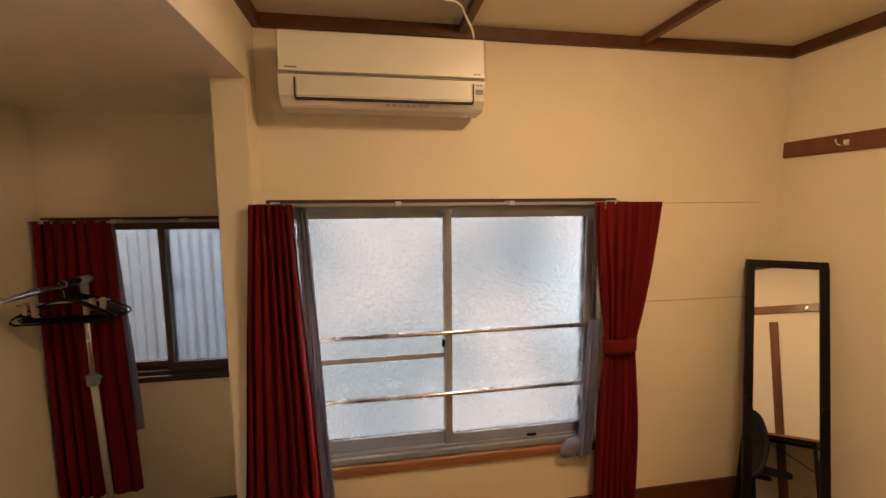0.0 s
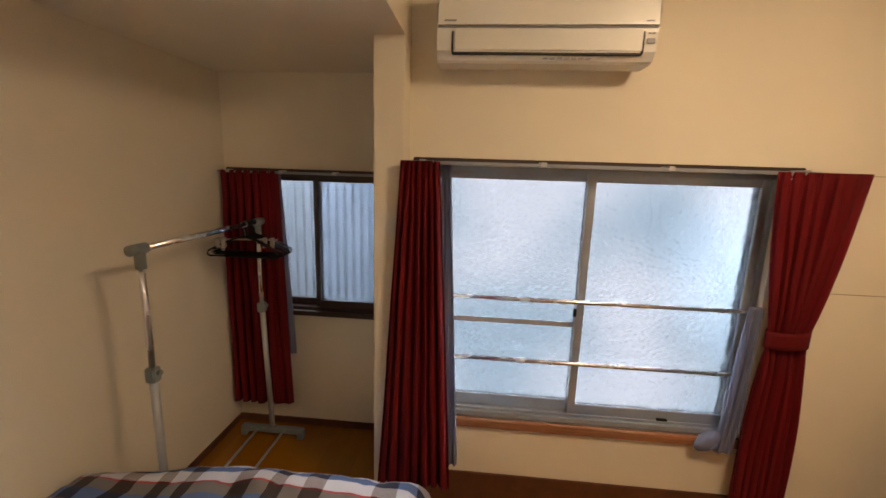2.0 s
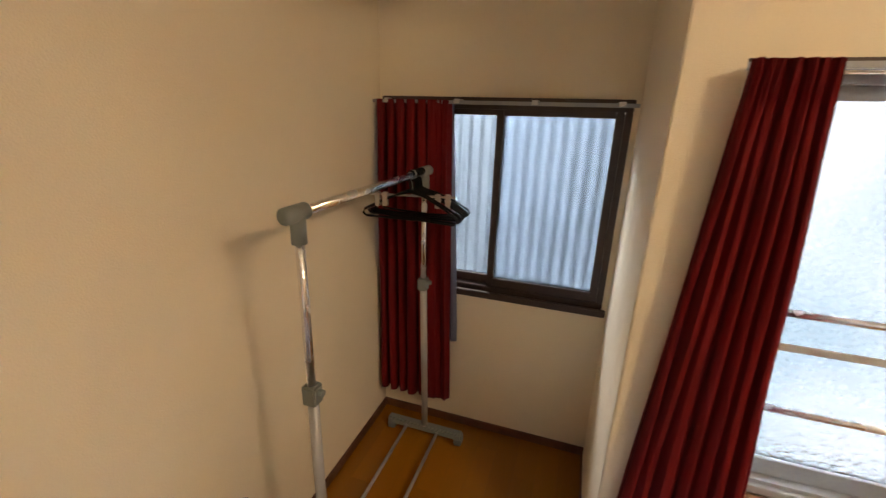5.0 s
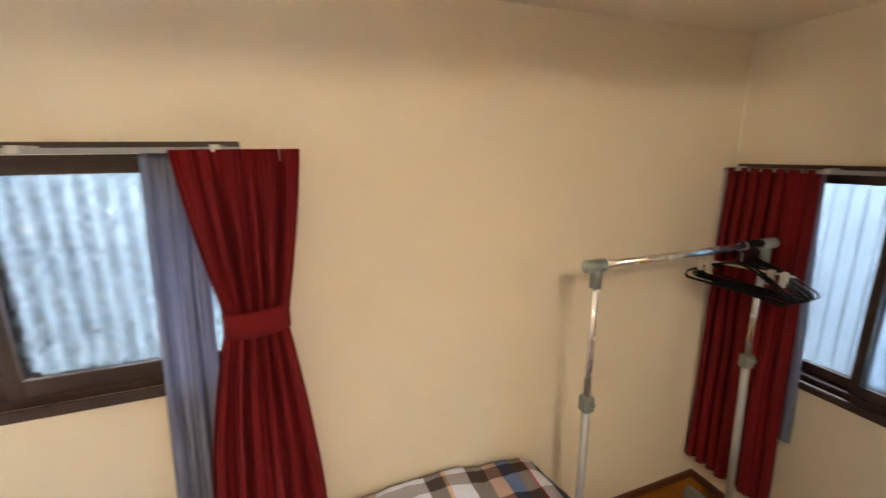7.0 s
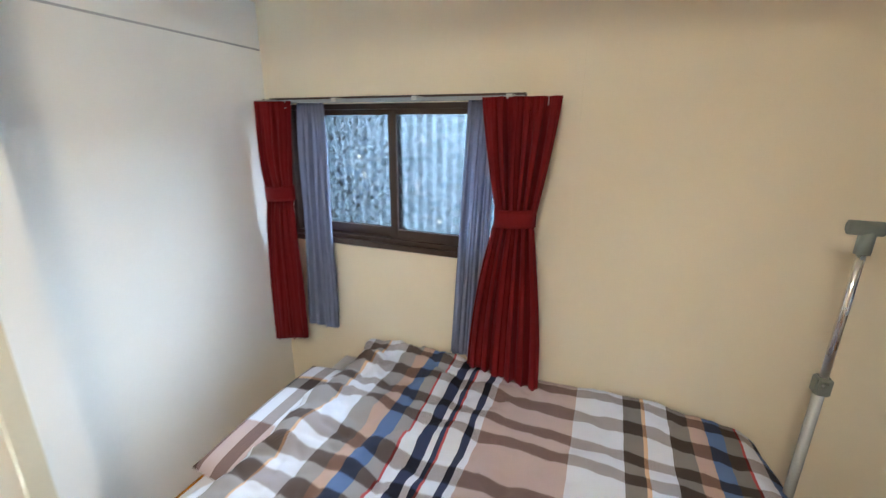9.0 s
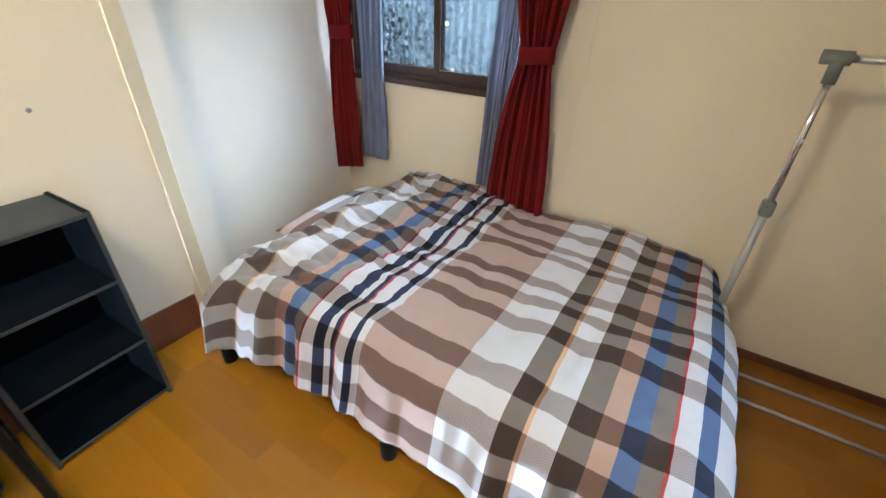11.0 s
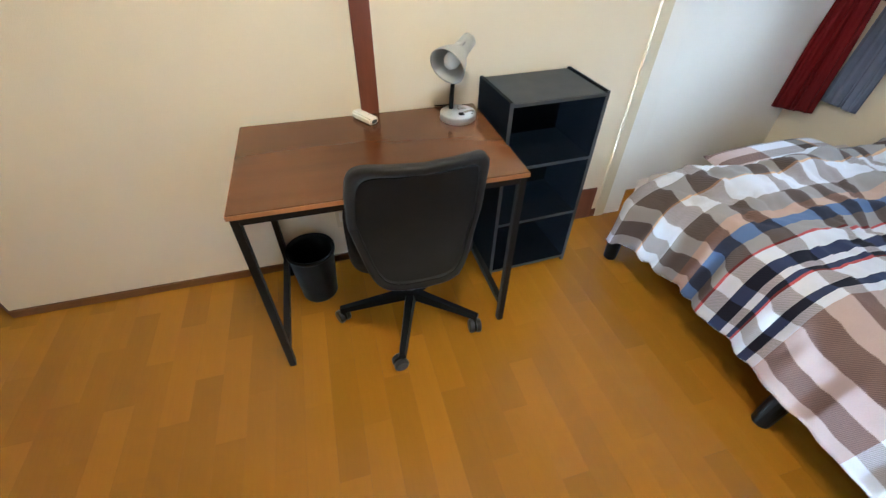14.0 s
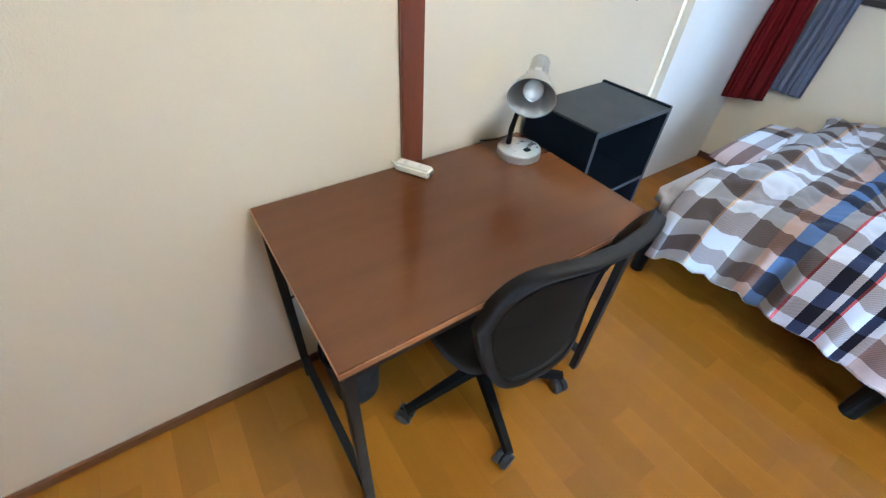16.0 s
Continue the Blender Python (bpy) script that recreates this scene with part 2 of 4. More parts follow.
def distance_glow():
    """The bright hazy distance beyond the north window: pale sky, a grey-green block, leaves, painted sun glare."""
    m = bpy.data.materials.new("bright_distance")
    m.use_nodes = True
    n, k = m.node_tree.nodes, m.node_tree.links
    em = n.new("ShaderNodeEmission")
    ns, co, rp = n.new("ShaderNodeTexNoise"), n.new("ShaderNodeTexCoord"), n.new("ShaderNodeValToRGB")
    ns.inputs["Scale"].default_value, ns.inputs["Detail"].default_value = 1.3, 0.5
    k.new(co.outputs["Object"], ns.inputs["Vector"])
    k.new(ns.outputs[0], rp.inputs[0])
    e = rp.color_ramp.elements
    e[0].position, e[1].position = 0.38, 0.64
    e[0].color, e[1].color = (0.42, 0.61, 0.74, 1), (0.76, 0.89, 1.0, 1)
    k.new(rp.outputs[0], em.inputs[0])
    # the sun's glare in the right-hand pane, put into the glow as a round patch
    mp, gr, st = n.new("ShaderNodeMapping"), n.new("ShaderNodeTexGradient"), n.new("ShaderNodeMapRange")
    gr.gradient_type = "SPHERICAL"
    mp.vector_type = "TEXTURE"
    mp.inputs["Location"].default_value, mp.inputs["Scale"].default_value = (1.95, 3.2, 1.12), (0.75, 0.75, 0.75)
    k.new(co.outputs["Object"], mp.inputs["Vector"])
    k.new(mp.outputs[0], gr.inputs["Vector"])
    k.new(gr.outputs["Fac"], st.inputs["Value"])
    # strong enough to light the room; the panes' dark tint dims the view of it
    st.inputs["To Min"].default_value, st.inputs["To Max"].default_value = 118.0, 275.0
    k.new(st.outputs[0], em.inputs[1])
    k.new(em.outputs[0], n["Material Output"].inputs[0])
    return m


DISTANCE = distance_glow()


def opal_glow():
    m = bpy.data.materials.new("lit_opal_shade")
    m.use_nodes = True
    em = m.node_tree.nodes.new("ShaderNodeEmission")
    em.inputs[0].default_value, em.inputs[1].default_value = (1.0, 0.815, 0.575, 1), 36.0
    m.node_tree.links.new(em.outputs[0], m.node_tree.nodes["Material Output"].inputs[0])
    return m


OPAL = opal_glow()

# ---------- building helpers ----------


def finish(bm, name, material, smooth=False):
    me = bpy.data.meshes.new(name)
    bmesh.ops.recalc_face_normals(bm, faces=bm.faces)
    bm.to_mesh(me)
    bm.free()
    me.materials.append(material)
    if smooth:
        for p in me.polygons:
            p.use_smooth = True
    return me


def part(name, bm, material, parent, label="", smooth=False):
    ob = new(name, finish(bm, name, material, smooth))
    ob.parent = parent
    if label:
        tagged(ob, label)
    return ob


def thing(name, at, label, category, group="", turn=0):
    ob = new(name)
    ob.empty_display_size = 0.05
    ob.matrix_world = pose(*at, 0, 0, turn)
    return tagged(ob, label, category, group)


def setting(name, bm, material, label="", smooth=False):
    return tagged(new(name, finish(bm, name, material, smooth)), label, kind="structure")


def add_box(bm, x0, x1, y0, y1, z0, z1, bevel=0.0, segments=2):
    got = bmesh.ops.create_cube(bm, size=1, matrix=Matrix.Translation(((x0 + x1) / 2, (y0 + y1) / 2, (z0 + z1) / 2)) @ Matrix.Diagonal((x1 - x0, y1 - y0, z1 - z0, 1)))
    if bevel:
        edges = {e for v in got["verts"] for e in v.link_edges}
        bmesh.ops.bevel(bm, geom=list(edges), offset=bevel, segments=segments, affect="EDGES", clamp_overlap=True)
    return bm


def box(x0, x1, y0, y1, z0, z1, bevel=0.0, segments=2):
    return add_box(bmesh.new(), x0, x1, y0, y1, z0, z1, bevel, segments)


def add_tube(bm, a, b, r, n=12, r2=None, caps=True):
    """A round bar from a to b."""
    a, b = Vector(a), Vector(b)
    d = b - a
    m = Matrix.Translation((a + b) / 2) @ d.to_track_quat("Z", "Y").to_matrix().to_4x4()
    bmesh.ops.create_cone(bm, cap_ends=caps, segments=n, radius1=r, radius2=r if r2 is None else r2, depth=d.length, matrix=m)
    return bm


def tube(a, b, r, n=12, r2=None):
    return add_tube(bmesh.new(), a, b, r, n, r2)


def add_sweep(bm, points, r, n=8, closed=False):
    """A round wire along points."""
    pts = [Vector(p) for p in points]
    rings = []
    up = Vector((0.13, 0.27, 0.95)).normalized()
    for i, p in enumerate(pts):
        d = (pts[(i + 1) % len(pts)] if closed or i + 1 < len(pts) else p) - (pts[i - 1] if closed or i else p)
        d.normalize()
        s = d.cross(up).normalized()
        q = s.cross(d)
        rings.append([bm.verts.new(p + r * (math.cos(2 * math.pi * k / n) * s + math.sin(2 * math.pi * k / n) * q)) for k in range(n)])
    for i in range(len(rings) - (0 if closed else 1)):
        a, b = rings[i], rings[(i + 1) % len(rings)]
        for k in range(n):
            bm.faces.new((a[k], a[(k + 1) % n], b[(k + 1) % n], b[k]))
    if not closed:
        bm.faces.new(rings[0][::-1])
        bm.faces.new(rings[-1])
    return bm


def sweep(points, r, n=8, closed=False):
    return add_sweep(bmesh.new(), points, r, n, closed)


def lathe(profile, n=32, at=(0, 0, 0)):
    """Turned shape about z from (radius, height) pairs."""
    bm = bmesh.new()
    rings = []
    for r, z in profile:
        rings.append([bm.verts.new((at[0] + max(r, 1e-4) * math.cos(2 * math.pi * k / n), at[1] + max(r, 1e-4) * math.sin(2 * math.pi * k / n), at[2] + z)) for k in range(n)])
    for a, b in zip(rings, rings[1:]):
        for k in range(n):
            bm.faces.new((a[k], a[(k + 1) % n], b[(k + 1) % n], b[k]))
    return bm


def grid(nu, nv, place):
    """A sheet of nu x nv cells; place(u, v) gives a point for u, v in 0..1. Keeps u, v as UV."""
    bm = bmesh.new()
    uv = bm.loops.layers.uv.new("UVMap")
    vs = [[bm.verts.new(place(i / nu, j / nv)) for i in range(nu + 1)] for j in range(nv + 1)]
    for j in range(nv):
        for i in range(nu):
            f = bm.faces.new((vs[j][i], vs[j][i + 1], vs[j + 1][i + 1], vs[j + 1][i]))
            for loop, (a, b) in zip(f.loops, ((i, j), (i + 1, j), (i + 1, j + 1), (i, j + 1))):
                loop[uv].uv = (a / nu, b / nv)
    return bm


def thicken(ob, t):
    md = ob.modifiers.new("thickness", "SOLIDIFY")
    md.thickness, md.offset = t, 0
    return ob


def wall_boxes(axis, at0, at1, a0, a1, z0, z1, holes=()):
    """A wall from a0 to a1 along x (axis 'x') or y, between at0 and at1 across, with openings (b0, b1, c0, c1)."""
    bm = bmesh.new()

    def add(p0, p1, q0, q1):
        if p1 - p0 > 1e-4 and q1 - q0 > 1e-4:
            add_box(bm, p0, p1, at0, at1, q0, q1) if axis == "x" else add_box(bm, at0, at1, p0, p1, q0, q1)

    last = a0
    for b0, b1, c0, c1 in holes:
        add(last, b0, z0, z1)
        add(b0, b1, z0, c0)
        add(b0, b1, c1, z1)
        last = b1
    add(last, a1, z0, z1)
    return bm


# ---------- the room ----------
W, N, S, E, ALC, NOOK = -1.53, 2.22, -0.477, 2.335, 2.76, -0.66
CEIL, LOW, BEAM = 2.53, 2.235, -0.30
NWIN = (-0.25, 1.30, 0.50, 1.735)
AWIN = (-1.49, -0.452, 0.80, 1.67)
WWIN = (-0.55, 0.68, 1.08, 1.76)

setting("wall_north", wall_boxes("x", N, N + 0.18, -0.30, 2.52, -0.1, 2.7, [NWIN]), WALL, "cream papered wall with a wide window opening")
setting("wall_pier", box(-0.430, -0.30, 2.078, 2.94, -0.1, LOW, 0.004), WALL, "cream papered pier between alcove and window")
setting("wall_alcove", wall_boxes("x", ALC, ALC + 0.18, -1.71, -0.430, -0.1, 2.7, [AWIN]), WALL, "cream papered alcove wall with a window opening")
setting("wall_west", wall_boxes("y", W - 0.18, W, -0.84, ALC, -0.1, 2.7, [WWIN]), WALL, "cream papered side wall with a small window opening")
setting("wall_south", wall_boxes("x", S - 0.34, S, -0.37, 2.70, -0.1, 2.7), WALL, "cream papered wall behind the desk")
setting("wall_nook", wall_boxes("x", NOOK - 0.18, NOOK, W, -0.37, -0.1, 2.7), WHITEWALL, "white painted boarded wall at the head of the bed")
setting("wall_east", box(E, E + 0.18, 1.0, N, -0.1, 2.7), WALL, "cream papered wall with a coat board")
setting("wall_closet", box(E + 0.18, 3.4, 1.0, 1.18, -0.1, 2.7), WALL, "plain cream wall")
setting("wall_far_east", box(3.4, 3.58, -1.3, 1.18, -0.1, 2.7), WALL, "plain cream wall")
setting("wall_far_south", box(2.70, 3.4, -1.3, -1.12, -0.1, 2.7), WALL, "plain cream wall")
setting("ceiling", box(BEAM, 3.58, -1.3, N + 0.18, CEIL, CEIL + 0.15), PAPER, "papered ceiling panels between dark battens")
setting("ceiling_low", box(W - 0.18, BEAM, -0.84, ALC + 0.18, LOW, CEIL + 0.15), WALL, "lower cream papered ceiling over the alcove and the bed")
floor = setting("floor", box(-1.71, 3.58, -1.3, 2.94, -0.12, -0.0006), GAP, "glossy honey-brown strip floor")

# dark cornice and ceiling battens
setting("trim_north", box(BEAM + 0.03, E - 0.03, N - 0.025, N, CEIL - 0.055, CEIL, 0.003), BROWN, "dark stained cornice")
setting("trim_beam", box(BEAM, BEAM + 0.03, S, N, CEIL - 0.055, CEIL, 0.003), BROWN, "dark stained cornice")
setting("trim_east", box(E - 0.03, E, 1.0, N, CEIL - 0.055, CEIL, 0.003), BROWN, "dark stained cornice")
setting("trim_south", box(BEAM + 0.03, 2.70, S, S + 0.025, CEIL - 0.055, CEIL, 0.003), BROWN, "dark stained cornice")
for x in (0.585, 1.47):
    setting("ceiling_batten", box(x - 0.018, x + 0.018, S + 0.025, N - 0.025, CEIL - 0.035, CEIL, 0.003), BROWN, "dark stained ceiling batten")
for y in (0.42, 1.32):
    for a, b in ((BEAM + 0.03, 0.567), (0.603, 1.452), (1.488, E - 0.03)):
        setting("ceiling_batten", box(a, b, y - 0.012, y + 0.012, CEIL - 0.02, CEIL, 0.002), BROWN, "dark stained ceiling batten")

# skirtings
setting("baseboard_north", box(-0.30, E, N - 0.012, N, 0.0, 0.19, 0.002), BROWN, "tall dark stained skirting")
setting("baseboard_alcove", box(W + 0.012, -0.430, ALC - 0.012, ALC, 0.0, 0.045, 0.002), BROWN, "thin dark skirting")
setting("baseboard_west", box(W, W + 0.012, NOOK, ALC, 0.0, 0.045, 0.002), BROWN, "thin dark skirting")
setting("baseboard_south", box(-0.17, 1.0, S, S + 0.012, 0.0, 0.20, 0.002), REDWOOD, "tall red-brown skirting")
setting("baseboard_desk", box(1.08, 2.70, S, S + 0.012, 0.0, 0.04, 0.002), TRIMWOOD, "thin brown skirting")
setting("baseboard_east", box(E - 0.012, E, 1.0, N - 0.012, 0.0, 0.19, 0.002), BROWN, "tall dark stained skirting")
setting("baseboard_corner", box(2.70, 2.712, -1.12, S, 0.0, 0.10, 0.002), BROWN, "dark skirting round the corner")

# posts, boards and panel joints
setting("wall_post", box(1.006, 1.076, S, S + 0.018, 0.0, 1.88, 0.003), REDWOOD, "red-brown timber post on the wall")
setting("trim_batten", box(-0.262, -0.202, S, S + 0.012, 0.0, LOW), CREAMTRIM, "cream painted cover strip")
setting("trim_batten_inner", box(-0.372, -0.262, S, S + 0.008, 0.0, LOW, 0.003), WHITEWALL, "white painted door lining")
setting("trim_batten_foot", box(-0.202, -0.168, S, S + 0.010, 0.0, 0.05, 0.002), BROWN, "dark skirting end")
setting("wall_panel_joint", wall_boxes("y", W, W + 0.004, NOOK, 0.915, 0.045, LOW, [WWIN]), WALL, "slightly raised papered panel")
for z in (2.02,):
    setting("panel_joint", box(W + 0.01, -0.39, NOOK, NOOK + 0.002, z - (0.004 if z > 2 else 0.0015), z + (0.004 if z > 2 else 0.0015)), JOINT, "grey joint between painted boards")
for z, a, b in ((1.232, 1.36, E - 0.03), (1.74, 1.50, 2.2)):
    setting("panel_joint", box(a, b, N - 0.002, N, z - 0.002, z + 0.002), FAINT, "thin joint in the wall board")


# ---------- windows ----------
def sash(win, name, a0, a1, n0, n1, z0, z1, stile, top, bottom, frame_mat, pane_mat, put):
    """One sliding sash: stiles, rails and a pane. put maps (along, out, up) boxes to the wall."""
    sa = part(name, put(a0, a0 + stile, n0, n1, z0, z1, 0.003), frame_mat, win)
    part("stile", put(a1 - stile, a1, n0, n1, z0, z1, 0.003), frame_mat, sa)
    part("top_rail", put(a0 + stile, a1 - stile, n0, n1, z1 - top, z1, 0.002), frame_mat, sa)
    part("bottom_rail", put(a0 + stile, a1 - stile, n0, n1, z0, z0 + bottom, 0.002), frame_mat, sa)
    m = (n0 + n1) / 2
    pane = part("pane", put(a0 + stile, a1 - stile, m - 0.002, m + 0.002, z0 + bottom, z1 - top, 0), pane_mat, sa)
    pane.visible_shadow = False
    return sa


def north_put(a0, a1, n0, n1, z0, z1, bevel):
    return box(a0, a1, N + n0, N + n1, z0, z1, bevel)


def alcove_put(a0, a1, n0, n1, z0, z1, bevel):
    return box(a0, a1, ALC + n0, ALC + n1, z0, z1, bevel)


def west_put(a0, a1, n0, n1, z0, z1, bevel):
    return box(W - n1, W - n0, a0, a1, z0, z1, bevel)


def window(name, label, hole, put, frame_mat, panes, border, stile, top, bottom, depth=0.045):
    a0, a1, z0, z1 = hole
    win = tagged(new(name), label, kind="structure")
    part("frame_head", put(a0, a1, depth - 0.01, 0.17, z1 - border, z1, 0.003), frame_mat, win)
    part("frame_foot", put(a0, a1, depth - 0.01, 0.17, z0, z0 + border, 0.003), frame_mat, win)
    part("jamb", put(a0, a0 + border, depth - 0.01, 0.17, z0 + border, z1 - border, 0.003), frame_mat, win)
    part("jamb", put(a1 - border, a1, depth - 0.01, 0.17, z0 + border, z1 - border, 0.003), frame_mat, win)
    mid = (a0 + a1) / 2
    o = stile / 2
    sash(win, "sash", mid - o, a1 - border, depth, depth + 0.028, z0 + border, z1 - border, stile, top, bottom, frame_mat, panes[1], put)
    sash(win, "sash", a0 + border, mid + o, depth + 0.034, depth + 0.062, z0 + border, z1 - border, stile, top, bottom, frame_mat, panes[0], put)
    return win


win_n = window("window_north", "wide aluminium sliding window with hammered obscure glass", NWIN, north_put, ALU, (HAMMERED, HAMMERED), 0.022, 0.036, 0.035, 0.062)
part("track", north_put(NWIN[0], NWIN[1], 0.006, 0.036, NWIN[2], NWIN[2] + 0.03, 0.002), ALU, win_n)
part("track", north_put(NWIN[0], NWIN[1], 0.020, 0.026, NWIN[2] + 0.03, NWIN[2] + 0.045, 0.001), ALU, win_n)
part("latch", north_put(0.490, 0.505, 0.028, 0.045, 1.045, 1.085, 0.003), BLACKPLASTIC, win_n, "small dark sash catch")
part("latch", north_put(0.93, 0.98, 0.018, 0.032, 0.545, 0.556, 0.002), BLACKPLASTIC, win_n, "small dark sash catch")
setting("sill_north", north_put(NWIN[0] - 0.01, NWIN[1] + 0.01, -0.022, 0.02, NWIN[2] - 0.045, NWIN[2], 0.004), SILLWOOD, "worn varnished timber sill")
for z in (1.122, 0.812):
    bar = thing("safety_rail", (0.525, N, z), "polished metal safety rail across the window", "rail", "window safety rails")
    part("bar", tube((-0.775, 0.02, 0), (0.775, 0.02, 0), 0.0115, 16), CHROME, bar, smooth=True)
    for x in (-0.765, 0.765):
        part("socket", tube((x - 0.008, 0.02, 0), (x + 0.008, 0.02, 0), 0.02, 16), CHROME, bar)
win_a = window("window_alcove", "dark framed sliding window with frosted glass", AWIN, alcove_put, FRAMEWOOD, (CLEAR, FROST), 0.028, 0.032, 0.024, 0.042, 0.02)
setting("sill_alcove", alcove_put(AWIN[0] - 0.02, AWIN[1] + 0.015, -0.022, -0.002, AWIN[2] - 0.024, AWIN[2] + 0.008, 0.003), FRAMEWOOD, "dark timber sill")
win_w = window("window_west", "small dark framed sliding window with star pattern glass", WWIN, west_put, FRAMEWOOD, (CUTGLASS, CUTGLASS), 0.026, 0.042, 0.024, 0.05, 0.02)
setting("sill_west", west_put(WWIN[0] - 0.015, WWIN[1] + 0.015, -0.022, -0.002, WWIN[2] - 0.022, WWIN[2] + 0.008, 0.003), FRAMEWOOD, "dark timber sill")

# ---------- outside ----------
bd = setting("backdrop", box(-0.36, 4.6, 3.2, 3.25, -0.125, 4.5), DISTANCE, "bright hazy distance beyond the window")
# added blocker: stops the backdrop from lighting the alcove's corrugated sheet
setting("glow_divider", box(-0.40, -0.36, 2.94, 3.6, -0.125, 3.2), OUTSIDE, "added grey divider that keeps the backdrop's glow off the alcove sheet")
part("screen_bar", north_put(NWIN[0] + 0.058, 0.507, 0.083, 0.089, 0.974, 0.998, 0.002), GREYTUBE, win_n, "grey bar of the outer screen")
setting("ground", box(-30, 30, -30, 30, -0.2, -0.125), OUTSIDE, "grey ground outside")


def corrugated_sheet(name, at, turn, width, height, material):
    sheet = thing(name, at, "white translucent corrugated plastic sheet outside the window", "plastic sheet", turn=turn)
    ob = part("sheet", grid(int(width * 280), 2, lambda u, v: (width * (u - 0.5), 0.012 * math.sin(2 * math.pi * u * width / 0.058), height * v)), material, sheet, smooth=True)
    return ob


corrugated_sheet("corrugated_sheet", (-1.27, ALC + 0.30, -0.125), 0, 1.72, 3.3, CORRUGATED)
corrugated_sheet("corrugated_sheet", (W - 0.32, 0.065, -0.125), 90, 3.0, 3.3, THINSHEET)


# ---------- curtains ----------
def curtain_rail(name, m, a0, a1, out, z):
    """A steel track on brackets under a dark timber strip; m maps (along, out, up) to the room."""
    rail = tagged(new(name), "metal curtain track on a dark timber strip", "curtain rail")
    rail.matrix_world = m
    part("strip", box(a0, a1, 0, 0.02, z - 0.012, z + 0.014, 0.003), FRAMEWOOD, rail, "dark timber mounting strip")
    part("track", box(a0 - 0.02, a1 + 0.01, out - 0.006, out + 0.006, z - 0.016, z - 0.002, 0.002), ALU, rail)
    part("track", box(a0 - 0.01, a1, out - 0.046, out - 0.036, z - 0.016, z - 0.002, 0.002), ALU, rail)
    n = 4
    for i in range(n):
        a = a0 + 0.05 + (a1 - a0 - 0.1) * i / (n - 1)
        part("bracket", add_box(box(a - 0.012, a + 0.012, 0.02, out + 0.008, z - 0.002, z + 0.004, 0.001), a - 0.012, a + 0.012, out + 0.004, out + 0.009, z - 0.014, z - 0.002), SILVER, rail)
    return rail


def curtain(name, m, label, material, z0, z1, top, bottom, tie=None, folds=8, depth=0.028, out=0.085, seed=0, hem=0.0, group="", near=0.012):
    """Gathered cloth. top and bottom: (a0, a1) along the wall; tie: (a0, a1, z) where a band pinches it."""
    rnd = random.Random(seed)
    ph = [rnd.uniform(-0.8, 0.8) for _ in range(folds * 2 + 4)]
    height = z1 - z0

    def edges(z):
        if not tie:
            f = (z1 - z) / height
            return tuple(top[i] + (bottom[i] - top[i]) * f for i in (0, 1))
        if z >= tie[2]:
            f = (z1 - z) / (z1 - tie[2])
            f = max(0.0, f) ** 1.25
            return tuple(top[i] + (tie[i] - top[i]) * f for i in (0, 1))
        f = (tie[2] - z) / (tie[2] - z0)
        f = 1 - max(0.0, 1 - f) ** 1.7
        return tuple(tie[i] + (bottom[i] - tie[i]) * f for i in (0, 1))

    def place(u, v):
        z = z1 - v * height
        a0, a1 = edges(z)
        k = folds * u
        i = int(k)
        wob = ph[i] * (1 - (k - i)) + ph[i + 1] * (k - i)
        amp = 1.3 * depth * (0.55 + 0.5 * min(1, v * 5)) * (1 + 0.6 * wob)
        if tie:
            amp *= 1 - 0.6 * math.exp(-((z - tie[2]) / 0.09) ** 2)
        s = 2 * abs(math.sin(math.pi * k + 0.8 * wob + 0.5 * v * wob)) ** 0.7 - 1
        n = out + amp * (s + 0.10 * math.sin(4 * math.pi * k + wob)) + 0.016 * noise.noise(Vector((u * 9, seed, z * 2.2))) + 0.008 * noise.noise(Vector((u * 14, seed + 5, z * 1.6))) * (1 + 1.2 * math.exp(-v * 9))
        n = max(n, near + 0.004 * math.sin(9 * k))
        if v < 0.05:
            n += 0.004 * math.sin(12 * math.pi * k)
        zz = z + v * hem * (0.5 - u) + 0.006 * s * v * v
        return (a0 + (a1 - a0) * (u + 0.012 * math.sin(4 * math.pi * k)), n, zz)

    cur = tagged(new(name), label, "curtain", group)
    cur.matrix_world = m
    thicken(part("fabric", grid(folds * 22, 64, place), material, cur, smooth=True), 0.0022)
    part("heading", grid(folds * 14, 4, lambda u, v: (lambda p: (p[0], p[1] + 0.002, z1 + 0.002 - 0.05 * v))(place(u, v * 0.04))), material, cur, smooth=True)
    for i in range(max(3, folds // 2)):
        a = top[0] + (top[1] - top[0]) * (i + 0.5) / max(3, folds // 2)
        part("hook", sweep([(a, out - 0.004, z1 - 0.03), (a, out - 0.008, z1 - 0.014), (a, out, z1 - 0.002), (a, out + 0.002, z1 + 0.003)], 0.0016, 6), SILVER, cur)
    if tie:
        a0, a1, z = tie
        band = [(((a0 + a1) / 2) + (a1 - a0 + 0.012) / 2 * math.cos(t), out + 0.042 * math.sin(t)) for t in [2 * math.pi * q / 28 for q in range(28)]]
        ob = part("tieback", grid(28, 4, lambda u, v: (band[int(round(u * 28)) % 28][0], band[int(round(u * 28)) % 28][1], z + 0.038 - 0.076 * v + 0.012 * (band[int(round(u * 28)) % 28][0] - a0) / (a1 - a0))), material, cur, "matching cloth tie band", smooth=True)
        thicken(ob, 0.003)
    return cur


MN = Matrix(((1, 0, 0, 0), (0, -1, 0, N), (0, 0, 1, 0), (0, 0, 0, 1)))
